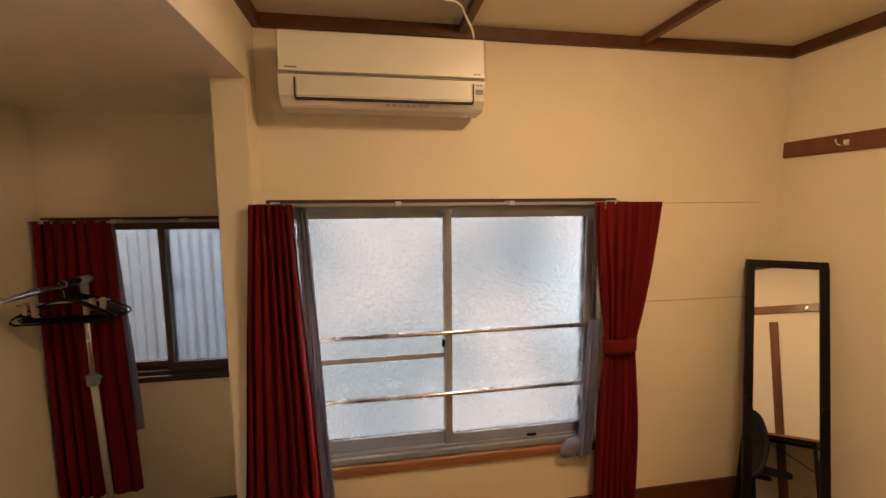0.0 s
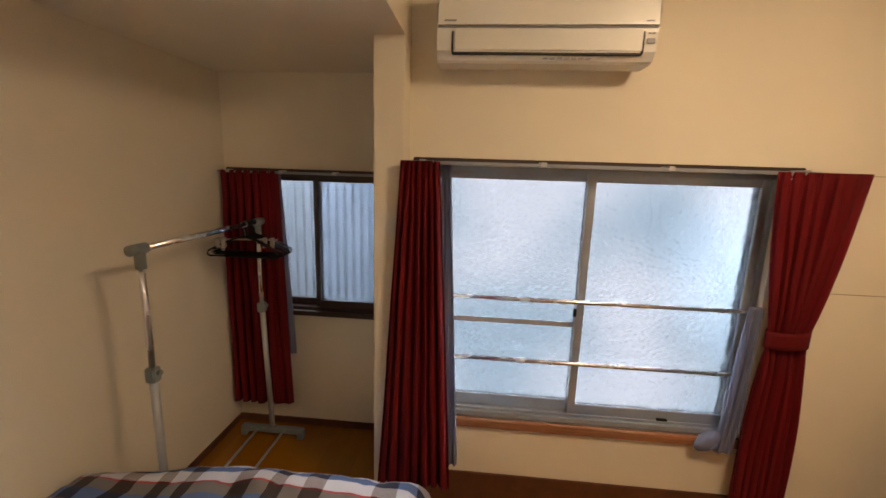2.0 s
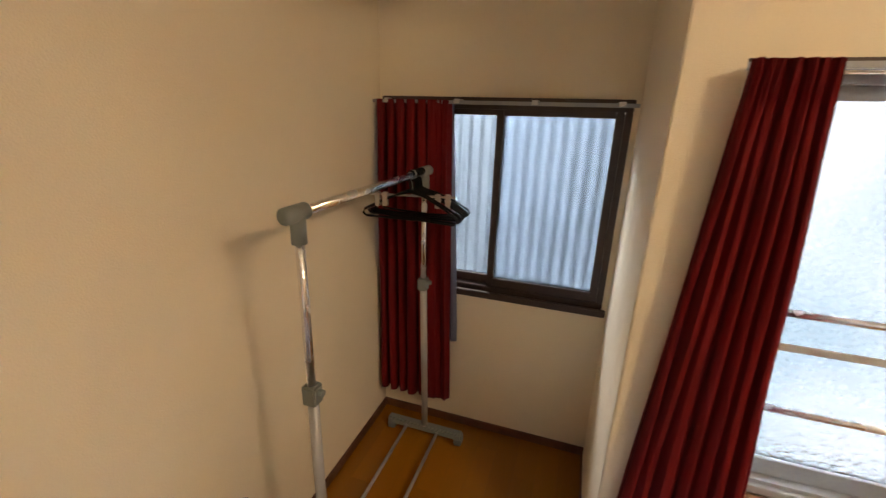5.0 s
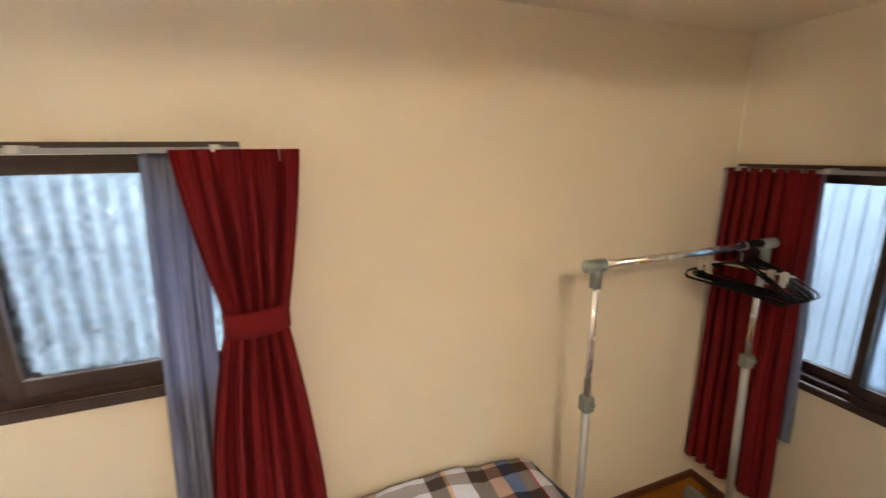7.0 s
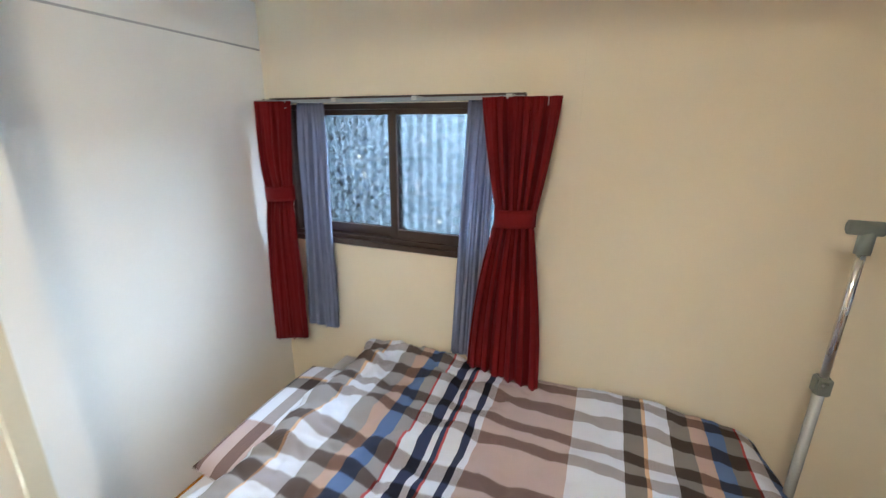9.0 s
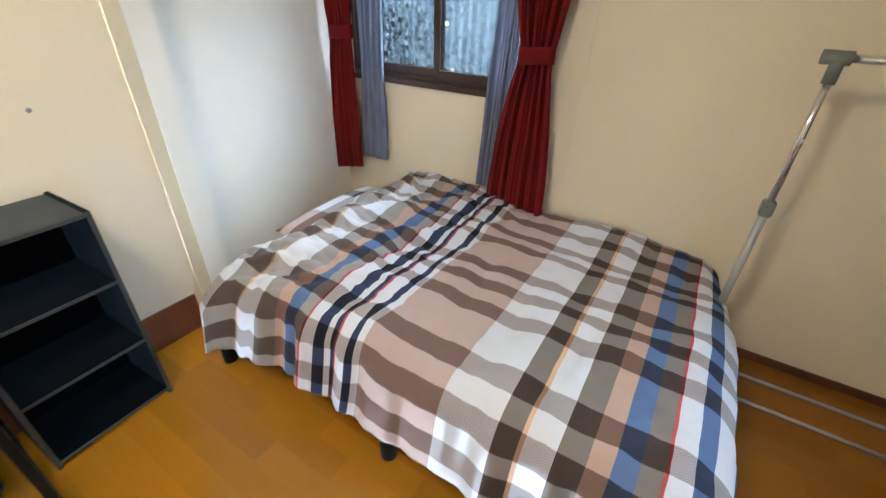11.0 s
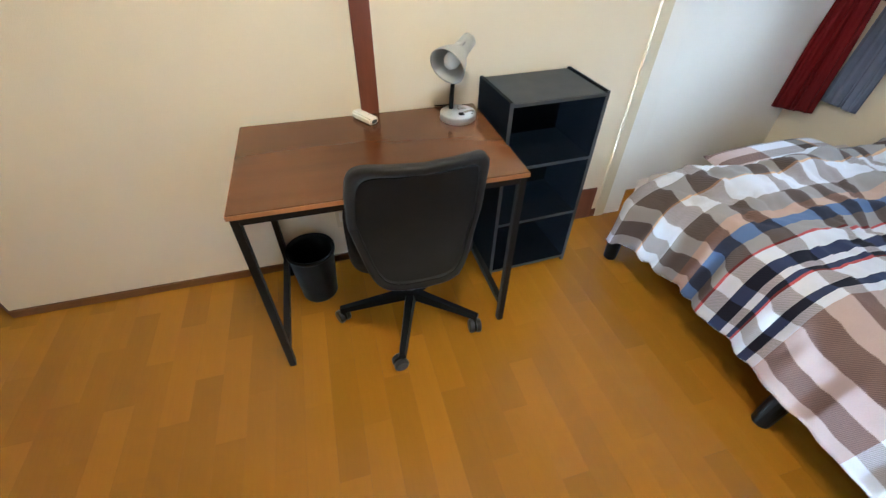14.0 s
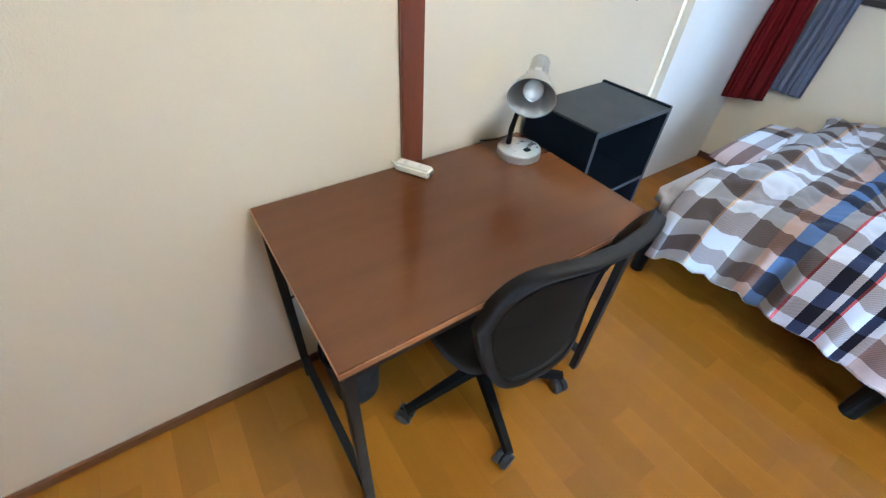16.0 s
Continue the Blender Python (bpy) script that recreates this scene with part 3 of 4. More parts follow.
MA = Matrix(((1, 0, 0, 0), (0, -1, 0, ALC), (0, 0, 1, 0), (0, 0, 0, 1)))
MW = Matrix(((0, 1, 0, W), (1, 0, 0, 0), (0, 0, 1, 0), (0, 0, 0, 1)))

curtain_rail("curtain_rail", MN, -0.28, 1.36, 0.09, 1.752)
curtain_rail("curtain_rail", MA, -1.51, -0.45, 0.07, 1.675)
curtain_rail("curtain_rail", MW, -0.62, 0.70, 0.10, 1.777)
curtain("curtain", MN, "dark red woven curtain hanging open in deep folds", RED, 0.235, 1.745, (-0.305, -0.145), (-0.40, -0.055), folds=7, out=0.178, depth=0.017, seed=1, near=0.150, group="red curtains")
curtain("sheer_curtain", MN, "grey-blue sheer curtain bunched behind the red one", SHEER, 0.26, 1.735, (-0.15, -0.108), (-0.11, -0.03), folds=3, out=0.05, depth=0.012, seed=2, group="sheer curtains")
curtain("curtain", MN, "dark red curtain gathered by a tie band", RED, 0.22, 1.745, (1.20, 1.545), (1.24, 1.47), (1.275, 1.435, 1.045), folds=7, out=0.10, depth=0.019, seed=3, hem=-0.02, group="red curtains")
hooked = curtain("sheer_curtain", MN, "grey-blue sheer curtain hooked behind the tied one", SHEER, 0.46, 1.17, (1.215, 1.27), (1.165, 1.24), folds=3, out=0.06, depth=0.014, seed=4, group="sheer curtains")


def bunch_at(u, v):
    a, b = 2 * math.pi * u, math.pi * v
    r = 1 + 0.35 * noise.noise(Vector((math.cos(a) * 2, math.sin(a) * 2, v * 3))) + 0.10 * math.sin(5 * a)
    return (1.150 + 0.058 * r * math.sin(b) * math.cos(a) - 0.02 * v, 0.052 + 0.028 * r * math.sin(b) * math.sin(a), 0.508 + 0.050 * math.cos(b) + 0.02 * math.sin(b) * math.cos(a))


part("knot", grid(30, 18, bunch_at), SHEER, hooked, "bunched lower end on the sill", smooth=True)
curtain("curtain", MA, "dark red curtain hanging straight in the alcove corner", RED, 0.185, 1.672, (-1.515, -1.165), (-1.515, -1.13), folds=7, out=0.07, depth=0.019, seed=5, group="red curtains")
curtain("sheer_curtain", MA, "short grey sheer curtain behind the red one", SHEER, 0.52, 1.668, (-1.20, -1.165), (-1.16, -1.11), folds=2, out=0.035, depth=0.008, seed=6, group="sheer curtains")
curtain("curtain", MW, "dark red curtain gathered by a tie band beside the bed", RED, 0.535, 1.767, (0.545, 0.855), (0.51, 0.85), (0.62, 0.782, 1.29), folds=6, out=0.115, depth=0.019, seed=7, hem=0.06, group="red curtains")
curtain("curtain", MW, "dark red curtain gathered by a tie band in the corner", RED, 0.49, 1.767, (-0.625, -0.40), (-0.66, -0.42), (-0.605, -0.44, 1.315), folds=5, out=0.115, depth=0.019, seed=8, hem=-0.05, group="red curtains")
curtain("sheer_curtain", MW, "grey-blue sheer curtain drawn aside", SHEER, 0.575, 1.762, (0.465, 0.60), (0.40, 0.56), folds=4, out=0.055, depth=0.014, seed=9, group="sheer curtains")
curtain("sheer_curtain", MW, "grey-blue sheer curtain drawn aside", SHEER, 0.575, 1.762, (-0.41, -0.265), (-0.46, -0.265), folds=4, out=0.055, depth=0.014, seed=10, group="sheer curtains")


# ---------- furniture ----------
def make_desk():
    d = thing("desk", (1.07, -0.173, 0), "walnut-topped desk on a black steel frame against the wall", "desk")
    x, y0, y1, h = 0.465, -0.287, 0.287, 0.765
    part("tabletop", box(-x, x, y0, y1, h - 0.018, h, 0.002), DESKTOP, d, "glossy walnut laminate top")
    part("edge_band", box(-x, x, y1, y1 + 0.0015, h - 0.017, h - 0.002), DESKEDGE, d, "pale walnut edge")
    part("edge_band", box(x, x + 0.0015, y0, y1, h - 0.017, h - 0.002), DESKEDGE, d)
    s = 0.013
    for sx in (-1, 1):
        c = sx * (x - 0.018)
        for y in (y0 + 0.03, y1 - 0.018):
            part("leg", box(c - s, c + s, y - s, y + s, 0.004, h - 0.018, 0.002), BLACKMETAL, d)
            part("foot", box(c - s + 0.001, c + s - 0.001, y - s + 0.001, y + s - 0.001, 0, 0.004), BLACKPLASTIC, d)
        part("side_bar", box(c - s, c + s, y0 + 0.03 + s, y1 - 0.018 - s, 0.09, 0.09 + 2 * s, 0.002), BLACKMETAL, d)
        part("side_bar", box(c - s, c + s, y0 + 0.03 + s, y1 - 0.018 - s, h - 0.044, h - 0.018, 0.002), BLACKMETAL, d)
    for y in (y0 + 0.03, y1 - 0.018):
        part("cross_bar", box(-x + 0.018 + s, x - 0.018 - s, y - s, y + s, h - 0.044, h - 0.018, 0.002), BLACKMETAL, d)
    part("brace", tube((x - 0.03, y0 + 0.03, 0.42), (-0.1, y0 + 0.03, h - 0.05), 0.004, 8), BLACKMETAL, d, "thin diagonal wire brace")
    return d


def make_shelf():
    s = thing("shelf_unit", (0.372, -0.314, 0), "black laminate three-tier open shelf unit, empty", "shelf", turn=2.5)
    w, d, h, t = 0.21, 0.145, 0.88, 0.015
    for sx in (-1, 1):
        part("side_panel", box(sx * w - (t if sx > 0 else 0), sx * w + (t if sx < 0 else 0), -d, d, 0, h, 0.001), BLACKBOARD, s)
        part("edge_band", box(sx * w - (t if sx > 0 else 0), sx * w + (t if sx < 0 else 0), d, d + 0.001, 0, h), GREYEDGE, s, "grey edge band")
    for z in (0.02, 0.305, 0.59, h - 0.02):
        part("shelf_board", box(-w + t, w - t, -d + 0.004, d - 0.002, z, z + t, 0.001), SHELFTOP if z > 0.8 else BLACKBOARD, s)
        part("edge_band", box(-w + t, w - t, d - 0.002, d, z + 0.001, z + t - 0.001), GREYEDGE, s)
    part("back_panel", box(-w + t, w - t, -d, -d + 0.004, 0.02, h - 0.02), BLACKBOARD, s)
    return s


def make_bin():
    b = thing("waste_bin", (1.385, -0.285, 0), "round black plastic waste bin under the desk", "bin")
    part("body", lathe([(0.0, 0.002), (0.077, 0.0), (0.080, 0.006), (0.099, 0.245), (0.104, 0.255), (0.104, 0.266), (0.097, 0.266), (0.095, 0.25), (0.077, 0.01), (0.0, 0.008)], 40), BLACKPLASTIC, b, smooth=True)
    part("rim", lathe([(0.099, 0.252), (0.1055, 0.252), (0.1065, 0.262), (0.1055, 0.269), (0.097, 0.269), (0.096, 0.262)], 40), BLACKPLASTIC, b, smooth=True)
    return b


def make_chair():
    c = thing("office_chair", (0.99, -0.063, 0), "black mesh-backed office chair pushed under the desk", "chair")
    R = 0.30
    base = math.degrees(math.atan2(0.29, 0.10))
    part("hub", lathe([(0.0, 0.07), (0.035, 0.07), (0.04, 0.085), (0.036, 0.13), (0.028, 0.14), (0.0, 0.14)], 24), BLACKPLASTIC, c, smooth=True)
    for i in range(5):
        a = radians(base + 72 * i)
        ux, uy = math.cos(a), math.sin(a)
        m = Matrix.Rotation(a, 4, "Z")
        bm = bmesh.new()
        for (r0, z0, h0, w0), (r1, z1, h1, w1) in (((0.02, 0.108, 0.040, 0.048), (0.17, 0.094, 0.030, 0.038)), ((0.17, 0.094, 0.030, 0.038), (R + 0.012, 0.080, 0.022, 0.030))):
            vs = [bm.verts.new(m @ Vector(p)) for p in ((r0, -w0 / 2, z0 - h0 / 2), (r0, w0 / 2, z0 - h0 / 2), (r0, w0 / 2 * 0.7, z0 + h0 / 2), (r0, -w0 / 2 * 0.7, z0 + h0 / 2), (r1, -w1 / 2, z1 - h1 / 2), (r1, w1 / 2, z1 - h1 / 2), (r1, w1 / 2 * 0.7, z1 + h1 / 2), (r1, -w1 / 2 * 0.7, z1 + h1 / 2))]
            for q in ((3, 2, 1, 0), (4, 5, 6, 7), (0, 1, 5, 4), (1, 2, 6, 5), (2, 3, 7, 6), (3, 0, 4, 7)):
                bm.faces.new([vs[k] for k in q])
        leg = part("base_leg", bm, BLACKPLASTIC, c)
        cx, cy = ux * R, uy * R
        t = a + 0.5
        tx, ty = math.cos(t), math.sin(t)
        ox, oy = cx + ty * 0.012, cy - tx * 0.012
        caster = part("caster", tube((ox - tx * 0.005, oy - ty * 0.005, 0.032), (ox + tx * 0.005, oy + ty * 0.005, 0.032), 0.027, 18), BLACKPLASTIC, c)
        for sx in (-1, 1):
            rim = bmesh.new()
            for r0, r1, d0, d1 in ((0.029, 0.030, 0.006, 0.010), (0.030, 0.030, 0.010, 0.021), (0.030, 0.024, 0.021, 0.026)):
                add_tube(rim, (ox + sx * tx * d0, oy + sx * ty * d0, 0.030), (ox + sx * tx * d1, oy + sx * ty * d1, 0.030), r0, 20, r1)
            part("wheel", rim, CASTERGREY, caster)
        part("stem", tube((cx, cy, 0.045), (cx, cy, 0.082), 0.011, 12), BLACKPLASTIC, caster)
    part("gas_column", tube((0, 0, 0.13), (0, 0, 0.40), 0.024, 16), BLACKMETAL, c, smooth=True)
    part("seat_plate", box(-0.10, 0.10, -0.12, 0.14, 0.385, 0.425, 0.01), BLACKPLASTIC, c)

    def pad(u, v):
        a = 2 * math.pi * u
        rx, ry = 0.235, 0.225
        e = 0.45
        cx = math.copysign(abs(math.cos(a)) ** e, math.cos(a)) * rx
        cy = math.copysign(abs(math.sin(a)) ** e, math.sin(a)) * ry
        prof = [(0.0, 0.430), (0.85, 0.428), (1.0, 0.445), (1.0, 0.475), (0.93, 0.492), (0.5, 0.496), (0.0, 0.494)]
        k = v * (len(prof) - 1)
        i = min(int(k), len(prof) - 2)
        f = k - i
        r = prof[i][0] + (prof[i + 1][0] - prof[i][0]) * f
        return (cx * r, cy * r - 0.03, prof[i][1] + (prof[i + 1][1] - prof[i][1]) * f)

    part("seat", grid(40, 18, pad), MESHCLOTH, c, "black fabric seat cushion", smooth=True)

    # back: a rounded shield, curved round the sitter, leaning back
    def back(x, z, off):
        # x -1..1 and z 0..1 on the shield; off: depth from its middle sheet
        lean = 0.20 + 0.075 * z - 0.05 * math.sin(math.pi * z)
        return Vector((x, lean + 0.035 - 1.1 * x * x + off, 0.395 + 0.53 * z + 0.5 * x * x * max(0.0, z - 0.6)))

    def outline(t, inset):
        """A point of the shield's outline, t 0..1 round it."""
        a = 2 * math.pi * t
        cs, sn = math.cos(a), math.sin(a)
        e = 0.30
        px = math.copysign(abs(cs) ** e, cs)
        pz = math.copysign(abs(sn) ** e, sn)
        half = 0.5
        z = 0.5 + pz * (half - inset)
        wide = 0.160 + 0.062 * min(1, max(0, z) / 0.5) ** 0.9 - 0.018 * max(0, z - 0.62) / 0.38
        return px * (wide - inset * 0.5), z

    def ring(u, v):
        t = u
        prof = [(0.0, -0.014), (0.0, 0.014), (0.02, 0.02), (0.075, 0.016), (0.085, 0.004), (0.075, -0.012), (0.02, -0.018), (0.0, -0.014)]
        k = v * (len(prof) - 1)
        i = min(int(k), len(prof) - 2)
        f = k - i
        ins = 0.75 * (prof[i][0] + (prof[i + 1][0] - prof[i][0]) * f)
        off = prof[i][1] + (prof[i + 1][1] - prof[i][1]) * f
        x, z = outline(t, ins)
        return back(x, z, off)

    part("back_frame", grid(96, 14, ring), LEATHER, c, "dark grey leatherette border", smooth=True)

    def inner(u, v):
        x, z = outline(u, 0.052)
        r = 1 - v
        return back(x * r, 0.5 + (z - 0.5) * r, 0.006)

    part("back_mesh", grid(96, 10, inner), MESHCLOTH, c, "black mesh back panel", smooth=True)
    part("seam", sweep([back(*outline(q / 90, 0.058), 0.019) for q in range(90)], 0.0018, 6, True), BLACKPLASTIC, c)
    part("spine", add_box(box(-0.03, 0.03, 0.10, 0.20, 0.392, 0.415, 0.006), -0.028, 0.028, 0.185, 0.205, 0.395, 0.52, 0.006), BLACKPLASTIC, c)
    return c


def make_lamp():
    l = thing("desk_lamp", (0.714, -0.333, 0.765), "pale grey desk lamp with a bent neck, switched off", "lamp")
    part("base", lathe([(0.0, 0.0), (0.068, 0.0), (0.071, 0.003), (0.071, 0.022), (0.070, 0.026), (0.067, 0.028), (0.0, 0.029)], 40), SILVER, l, "silver painted round base", smooth=True)
    part("switch", box(-0.014, 0.006, 0.022, 0.040, 0.026, 0.034, 0.002), BLACKPLASTIC, l, "black rocker switch")
    neck = [(0.018, -0.035, 0.028), (0.018, -0.031, 0.085), (0.018, -0.016, 0.150), (0.016, 0.008, 0.200), (0.014, 0.024, 0.228)]
    part("neck", sweep(neck, 0.009, 12), BLACKPLASTIC, l, "black flexible neck", smooth=True)
    head = part("shade", lathe([(0.0, 0.105), (0.020, 0.105), (0.027, 0.098), (0.029, 0.05), (0.031, 0.028), (0.038, 0.015), (0.057, -0.02), (0.067, -0.050), (0.068, -0.055), (0.064, -0.051), (0.054, -0.02), (0.034, 0.012), (0.0, 0.018)], 36), LAMPGREY, l, "pale grey metal shade", smooth=True)
    head.matrix_local = look((0.034, 0.045, 0.246), (0.244, 0.225, 0.141)) @ pose(0, 0, 0)
    bulb = part("bulb", lathe([(0.0, -0.048), (0.018, -0.044), (0.028, -0.028), (0.029, -0.014), (0.02, 0.004), (0.013, 0.012)], 24), BULB, l, "milky light bulb", smooth=True)
    bulb.matrix_local = look((0.034, 0.045, 0.246), (0.244, 0.225, 0.141))
    part("badge", box(-0.009, 0.009, 0.030, 0.035, 0.014, 0.034, 0.002), SILVER, head, "small square metal badge")
    for k in range(3):
        a = 2 * math.pi * k / 3
        part("vent", box(0.029 * math.cos(a) - 0.003, 0.029 * math.cos(a) + 0.003, 0.029 * math.sin(a) - 0.003, 0.029 * math.sin(a) + 0.003, 0.03, 0.05), GREYPRINT, head)
    part("cord", sweep([(-0.03, -0.062, 0.006), (0.0, -0.09, 0.02), (0.03, -0.105, 0.012), (0.06, -0.13, 0.004)], 0.0025, 8), BLACKPLASTIC, l, "black power cord", smooth=True)
    return l


def make_remote():
    r = thing("power_strip", (1.071, -0.405, 0.765), "small ivory two-way power tap lying on the desk", "power tap", turn=121)
    part("body", box(-0.058, 0.058, -0.021, 0.021, 0, 0.026, 0.006), WHITEPLASTIC, r)
    for x in (-0.026, 0.022):
        part("socket", box(x - 0.013, x + 0.013, -0.012, 0.012, 0.0255, 0.0275, 0.001), WHITESHADE, r)
        for y in (-0.005, 0.005):
            part("slot", box(x - 0.004, x + 0.004, y - 0.001, y + 0.001, 0.0272, 0.0279), DARKGAP, r)
    part("socket", box(0.0575, 0.0595, -0.012, 0.012, 0.006, 0.020, 0.001), GREYEDGE, r)
    part("cord", sweep([(-0.056, 0, 0.012), (-0.075, 0.004, 0.012), (-0.085, 0.02, 0.008)], 0.004, 8), WHITEPLASTIC, r)
    return r


def make_rack():
    k = thing("clothes_rack", (-1.229, 2.14, 0), "chrome clothes rail on a grey plastic base beside the bed", "clothes rack")
    y0, y1, h = -0.405, 0.42, 1.39
    for y in (y0, y1):
        yf = y + (0.05 if y > 0 else 0.0)
        part("upright", tube((0, yf, 0.05), (0, y, 0.90), 0.0155, 16), GREYTUBE, k, "grey coated lower tube", smooth=True)
        part("upper_tube", tube((0, y, 0.88), (0, y, h - 0.03), 0.0115, 16), CHROME, k, "chrome telescopic tube", smooth=True)
        cl = part("clamp", box(-0.021, 0.021, y - 0.021, y + 0.021, 0.855, 0.915, 0.005), GREYPLASTIC, k, "grey plastic clamp")
        part("knob", tube((0.021, y, 0.895), (0.036, y, 0.895), 0.010, 12), GREYPLASTIC, cl)
        el = part("elbow", tube((0, y, h - 0.075), (0, y, h + 0.012), 0.019, 16), GREYPLASTIC, k, "grey plastic elbow joint", smooth=True)
        s = -1 if y < 0 else 1
        part("cap", tube((0, y - s * 0.03, h), (0, y + s * 0.045, h), 0.021, 18), GREYPLASTIC, el, smooth=True)
        base = box(-0.205, 0.205, yf - 0.022, yf + 0.022, 0.028, 0.068, 0.008)
        add_box(base, -0.205, -0.165, yf - 0.026, yf + 0.026, 0, 0.045, 0.006)
        add_box(base, 0.165, 0.205, yf - 0.026, yf + 0.026, 0, 0.045, 0.006)
        part("base_foot", base, GREYPLASTIC, k, "grey plastic foot bar")
    part("top_bar", tube((0, y0, h), (0, y1, h), 0.013, 16), CHROME, k, "chrome hanging bar", smooth=True)
    for x in (-0.095, 0.075):
        part("base_rod", tube((x, y0, 0.045), (x, y1 + 0.05, 0.045), 0.0075, 12), GREYTUBE, k, smooth=True)
    return k


def make_hanger():
    g = thing("clothes_hanger", (-1.24, 2.45, 1.39), "black plastic clothes hanger on the rail", "hanger", "clothes hangers")
    part("hook", sweep([(0.010, 0, -0.006), (0.014, 0, 0.006), (0.008, 0, 0.016), (-0.004, 0, 0.0175), (-0.015, 0, 0.008), (-0.016, 0, -0.01), (-0.004, 0, -0.03), (0, 0, -0.065)], 0.0028, 8), BLACKPLASTIC, g, smooth=True)
    arms = [(0, 0, -0.062), (0.06, 0, -0.078), (0.14, 0, -0.112), (0.195, 0, -0.142), (0.203, 0, -0.158), (0.19, 0, -0.170), (0.10, 0, -0.172), (-0.10, 0, -0.172), (-0.19, 0, -0.170), (-0.203, 0, -0.158), (-0.195, 0, -0.142), (-0.14, 0, -0.112), (-0.06, 0, -0.078)]
    part("frame", sweep(arms, 0.0042, 8, True), BLACKPLASTIC, g, smooth=True)
    return g


def make_clip_hanger():
    g = thing("clip_hanger", (-1.24, 2.30, 1.39), "grey-white plastic hanger with clothes clips", "hanger")
    part("hook", sweep([(0.012, 0, -0.006), (0.015, 0, 0.006), (0.008, 0, 0.017), (-0.004, 0, 0.018), (-0.016, 0, 0.008), (-0.016, 0, -0.012), (-0.002, 0, -0.03), (0, 0, -0.075)], 0.003, 8), IVORYGREY, g, smooth=True)
    part("bar", tube((-0.17, 0, -0.08), (0.17, 0, -0.08), 0.0045, 10), IVORYGREY, g, smooth=True)
    for x in (-0.14, -0.11, 0.10, 0.14):
        cl = part("clip", add_box(box(x - 0.010, x + 0.010, -0.012, -0.004, -0.125, -0.07, 0.002), x - 0.010, x + 0.010, 0.004, 0.012, -0.125, -0.07, 0.002), IVORYGREY, g, "beige clothes clip")
        part("spring", tube((x - 0.012, 0, -0.095), (x + 0.012, 0, -0.095), 0.005, 10), SILVER, cl)
    return g


def make_aircon():
    a = thing("air_conditioner", (0.235, N, 2.124), "ivory wall-mounted air conditioner above the window", "air conditioner")
    w, h, d = 0.40, 0.277, 0.215

    def shell(u, v):
        # v runs round the side profile from the wall over the top, down the front, back under
        prof = [(0.0, h), (0.10, h), (d - 0.012, h - 0.002), (d, h - 0.012), (d + 0.006, h * 0.55), (d + 0.002, 0.10), (d - 0.008, 0.035), (d - 0.032, 0.006), (d - 0.05, 0.0), (0.06, 0.0), (0.0, 0.03)]
        k = v * (len(prof) - 1)
        i = min(int(k), len(prof) - 2)
        f = k - i
        dd = prof[i][0] + (prof[i + 1][0] - prof[i][0]) * f
        zz = prof[i][1] + (prof[i + 1][1] - prof[i][1]) * f
        return (-w + 2 * w * u, -dd, zz)

    bm = grid(16, 40, shell)
    for u in (0, 1):
        vs = [bm.verts.new(shell(u, j / 40)) for j in range(41)]
        bm.faces.new(vs)
    bmesh.ops.remove_doubles(bm, verts=bm.verts, dist=0.0005)
    part("body", bm, WHITEPLASTIC, a)
    part("front_panel", box(-w + 0.001, w - 0.001, -d - 0.014, -d - 0.004, 0.116, h - 0.008, 0.005, 3), WHITEPLASTIC, a, "glossy ivory front panel")
    part("panel_gap", box(-w + 0.004, w - 0.004, -d - 0.008, -d - 0.001, 0.111, 0.117), GREYPRINT, a)
    part("louvre", box(-w + 0.062, w - 0.052, -d - 0.010, -d + 0.006, 0.028, 0.108, 0.006, 3), WHITESHADE, a, "closed air louvre")
    part("slot", box(-w + 0.058, w - 0.048, -d - 0.004, -d + 0.02, 0.022, 0.028, 0.001), DARKGAP, a)
    part("slot", box(-w + 0.056, -w + 0.062, -d - 0.006, -d + 0.01, 0.028, 0.10, 0.001), DARKGAP, a)
    part("slot", box(w - 0.052, w - 0.046, -d - 0.006, -d + 0.01, 0.028, 0.10, 0.001), DARKGAP, a)
    part("receiver", box(w - 0.038, w - 0.008, -d - 0.006, -d + 0.002, 0.060, 0.078, 0.002), GREYPRINT, a, "grey receiver window")
    for x in (w - 0.030, w - 0.016):
        part("button", box(x - 0.005, x + 0.005, -d - 0.006, -d + 0.002, 0.092, 0.097, 0.001), GREYPRINT, a)
    part("badge", box(-w + 0.028, -w + 0.072, -d - 0.0152, -d - 0.0135, 0.130, 0.136), GREYPRINT, a, "small grey maker's mark")
    part("badge", box(w - 0.050, w - 0.022, -d - 0.0152, -d - 0.0135, 0.130, 0.135), GREYPRINT, a)
    for i in range(7):
        part("print_bar", box(0.0 + i * 0.026, 0.018 + i * 0.026, -d + 0.012, -d + 0.024, 0.010, 0.014), JOINT, a, "tiny line of grey print")
    return a


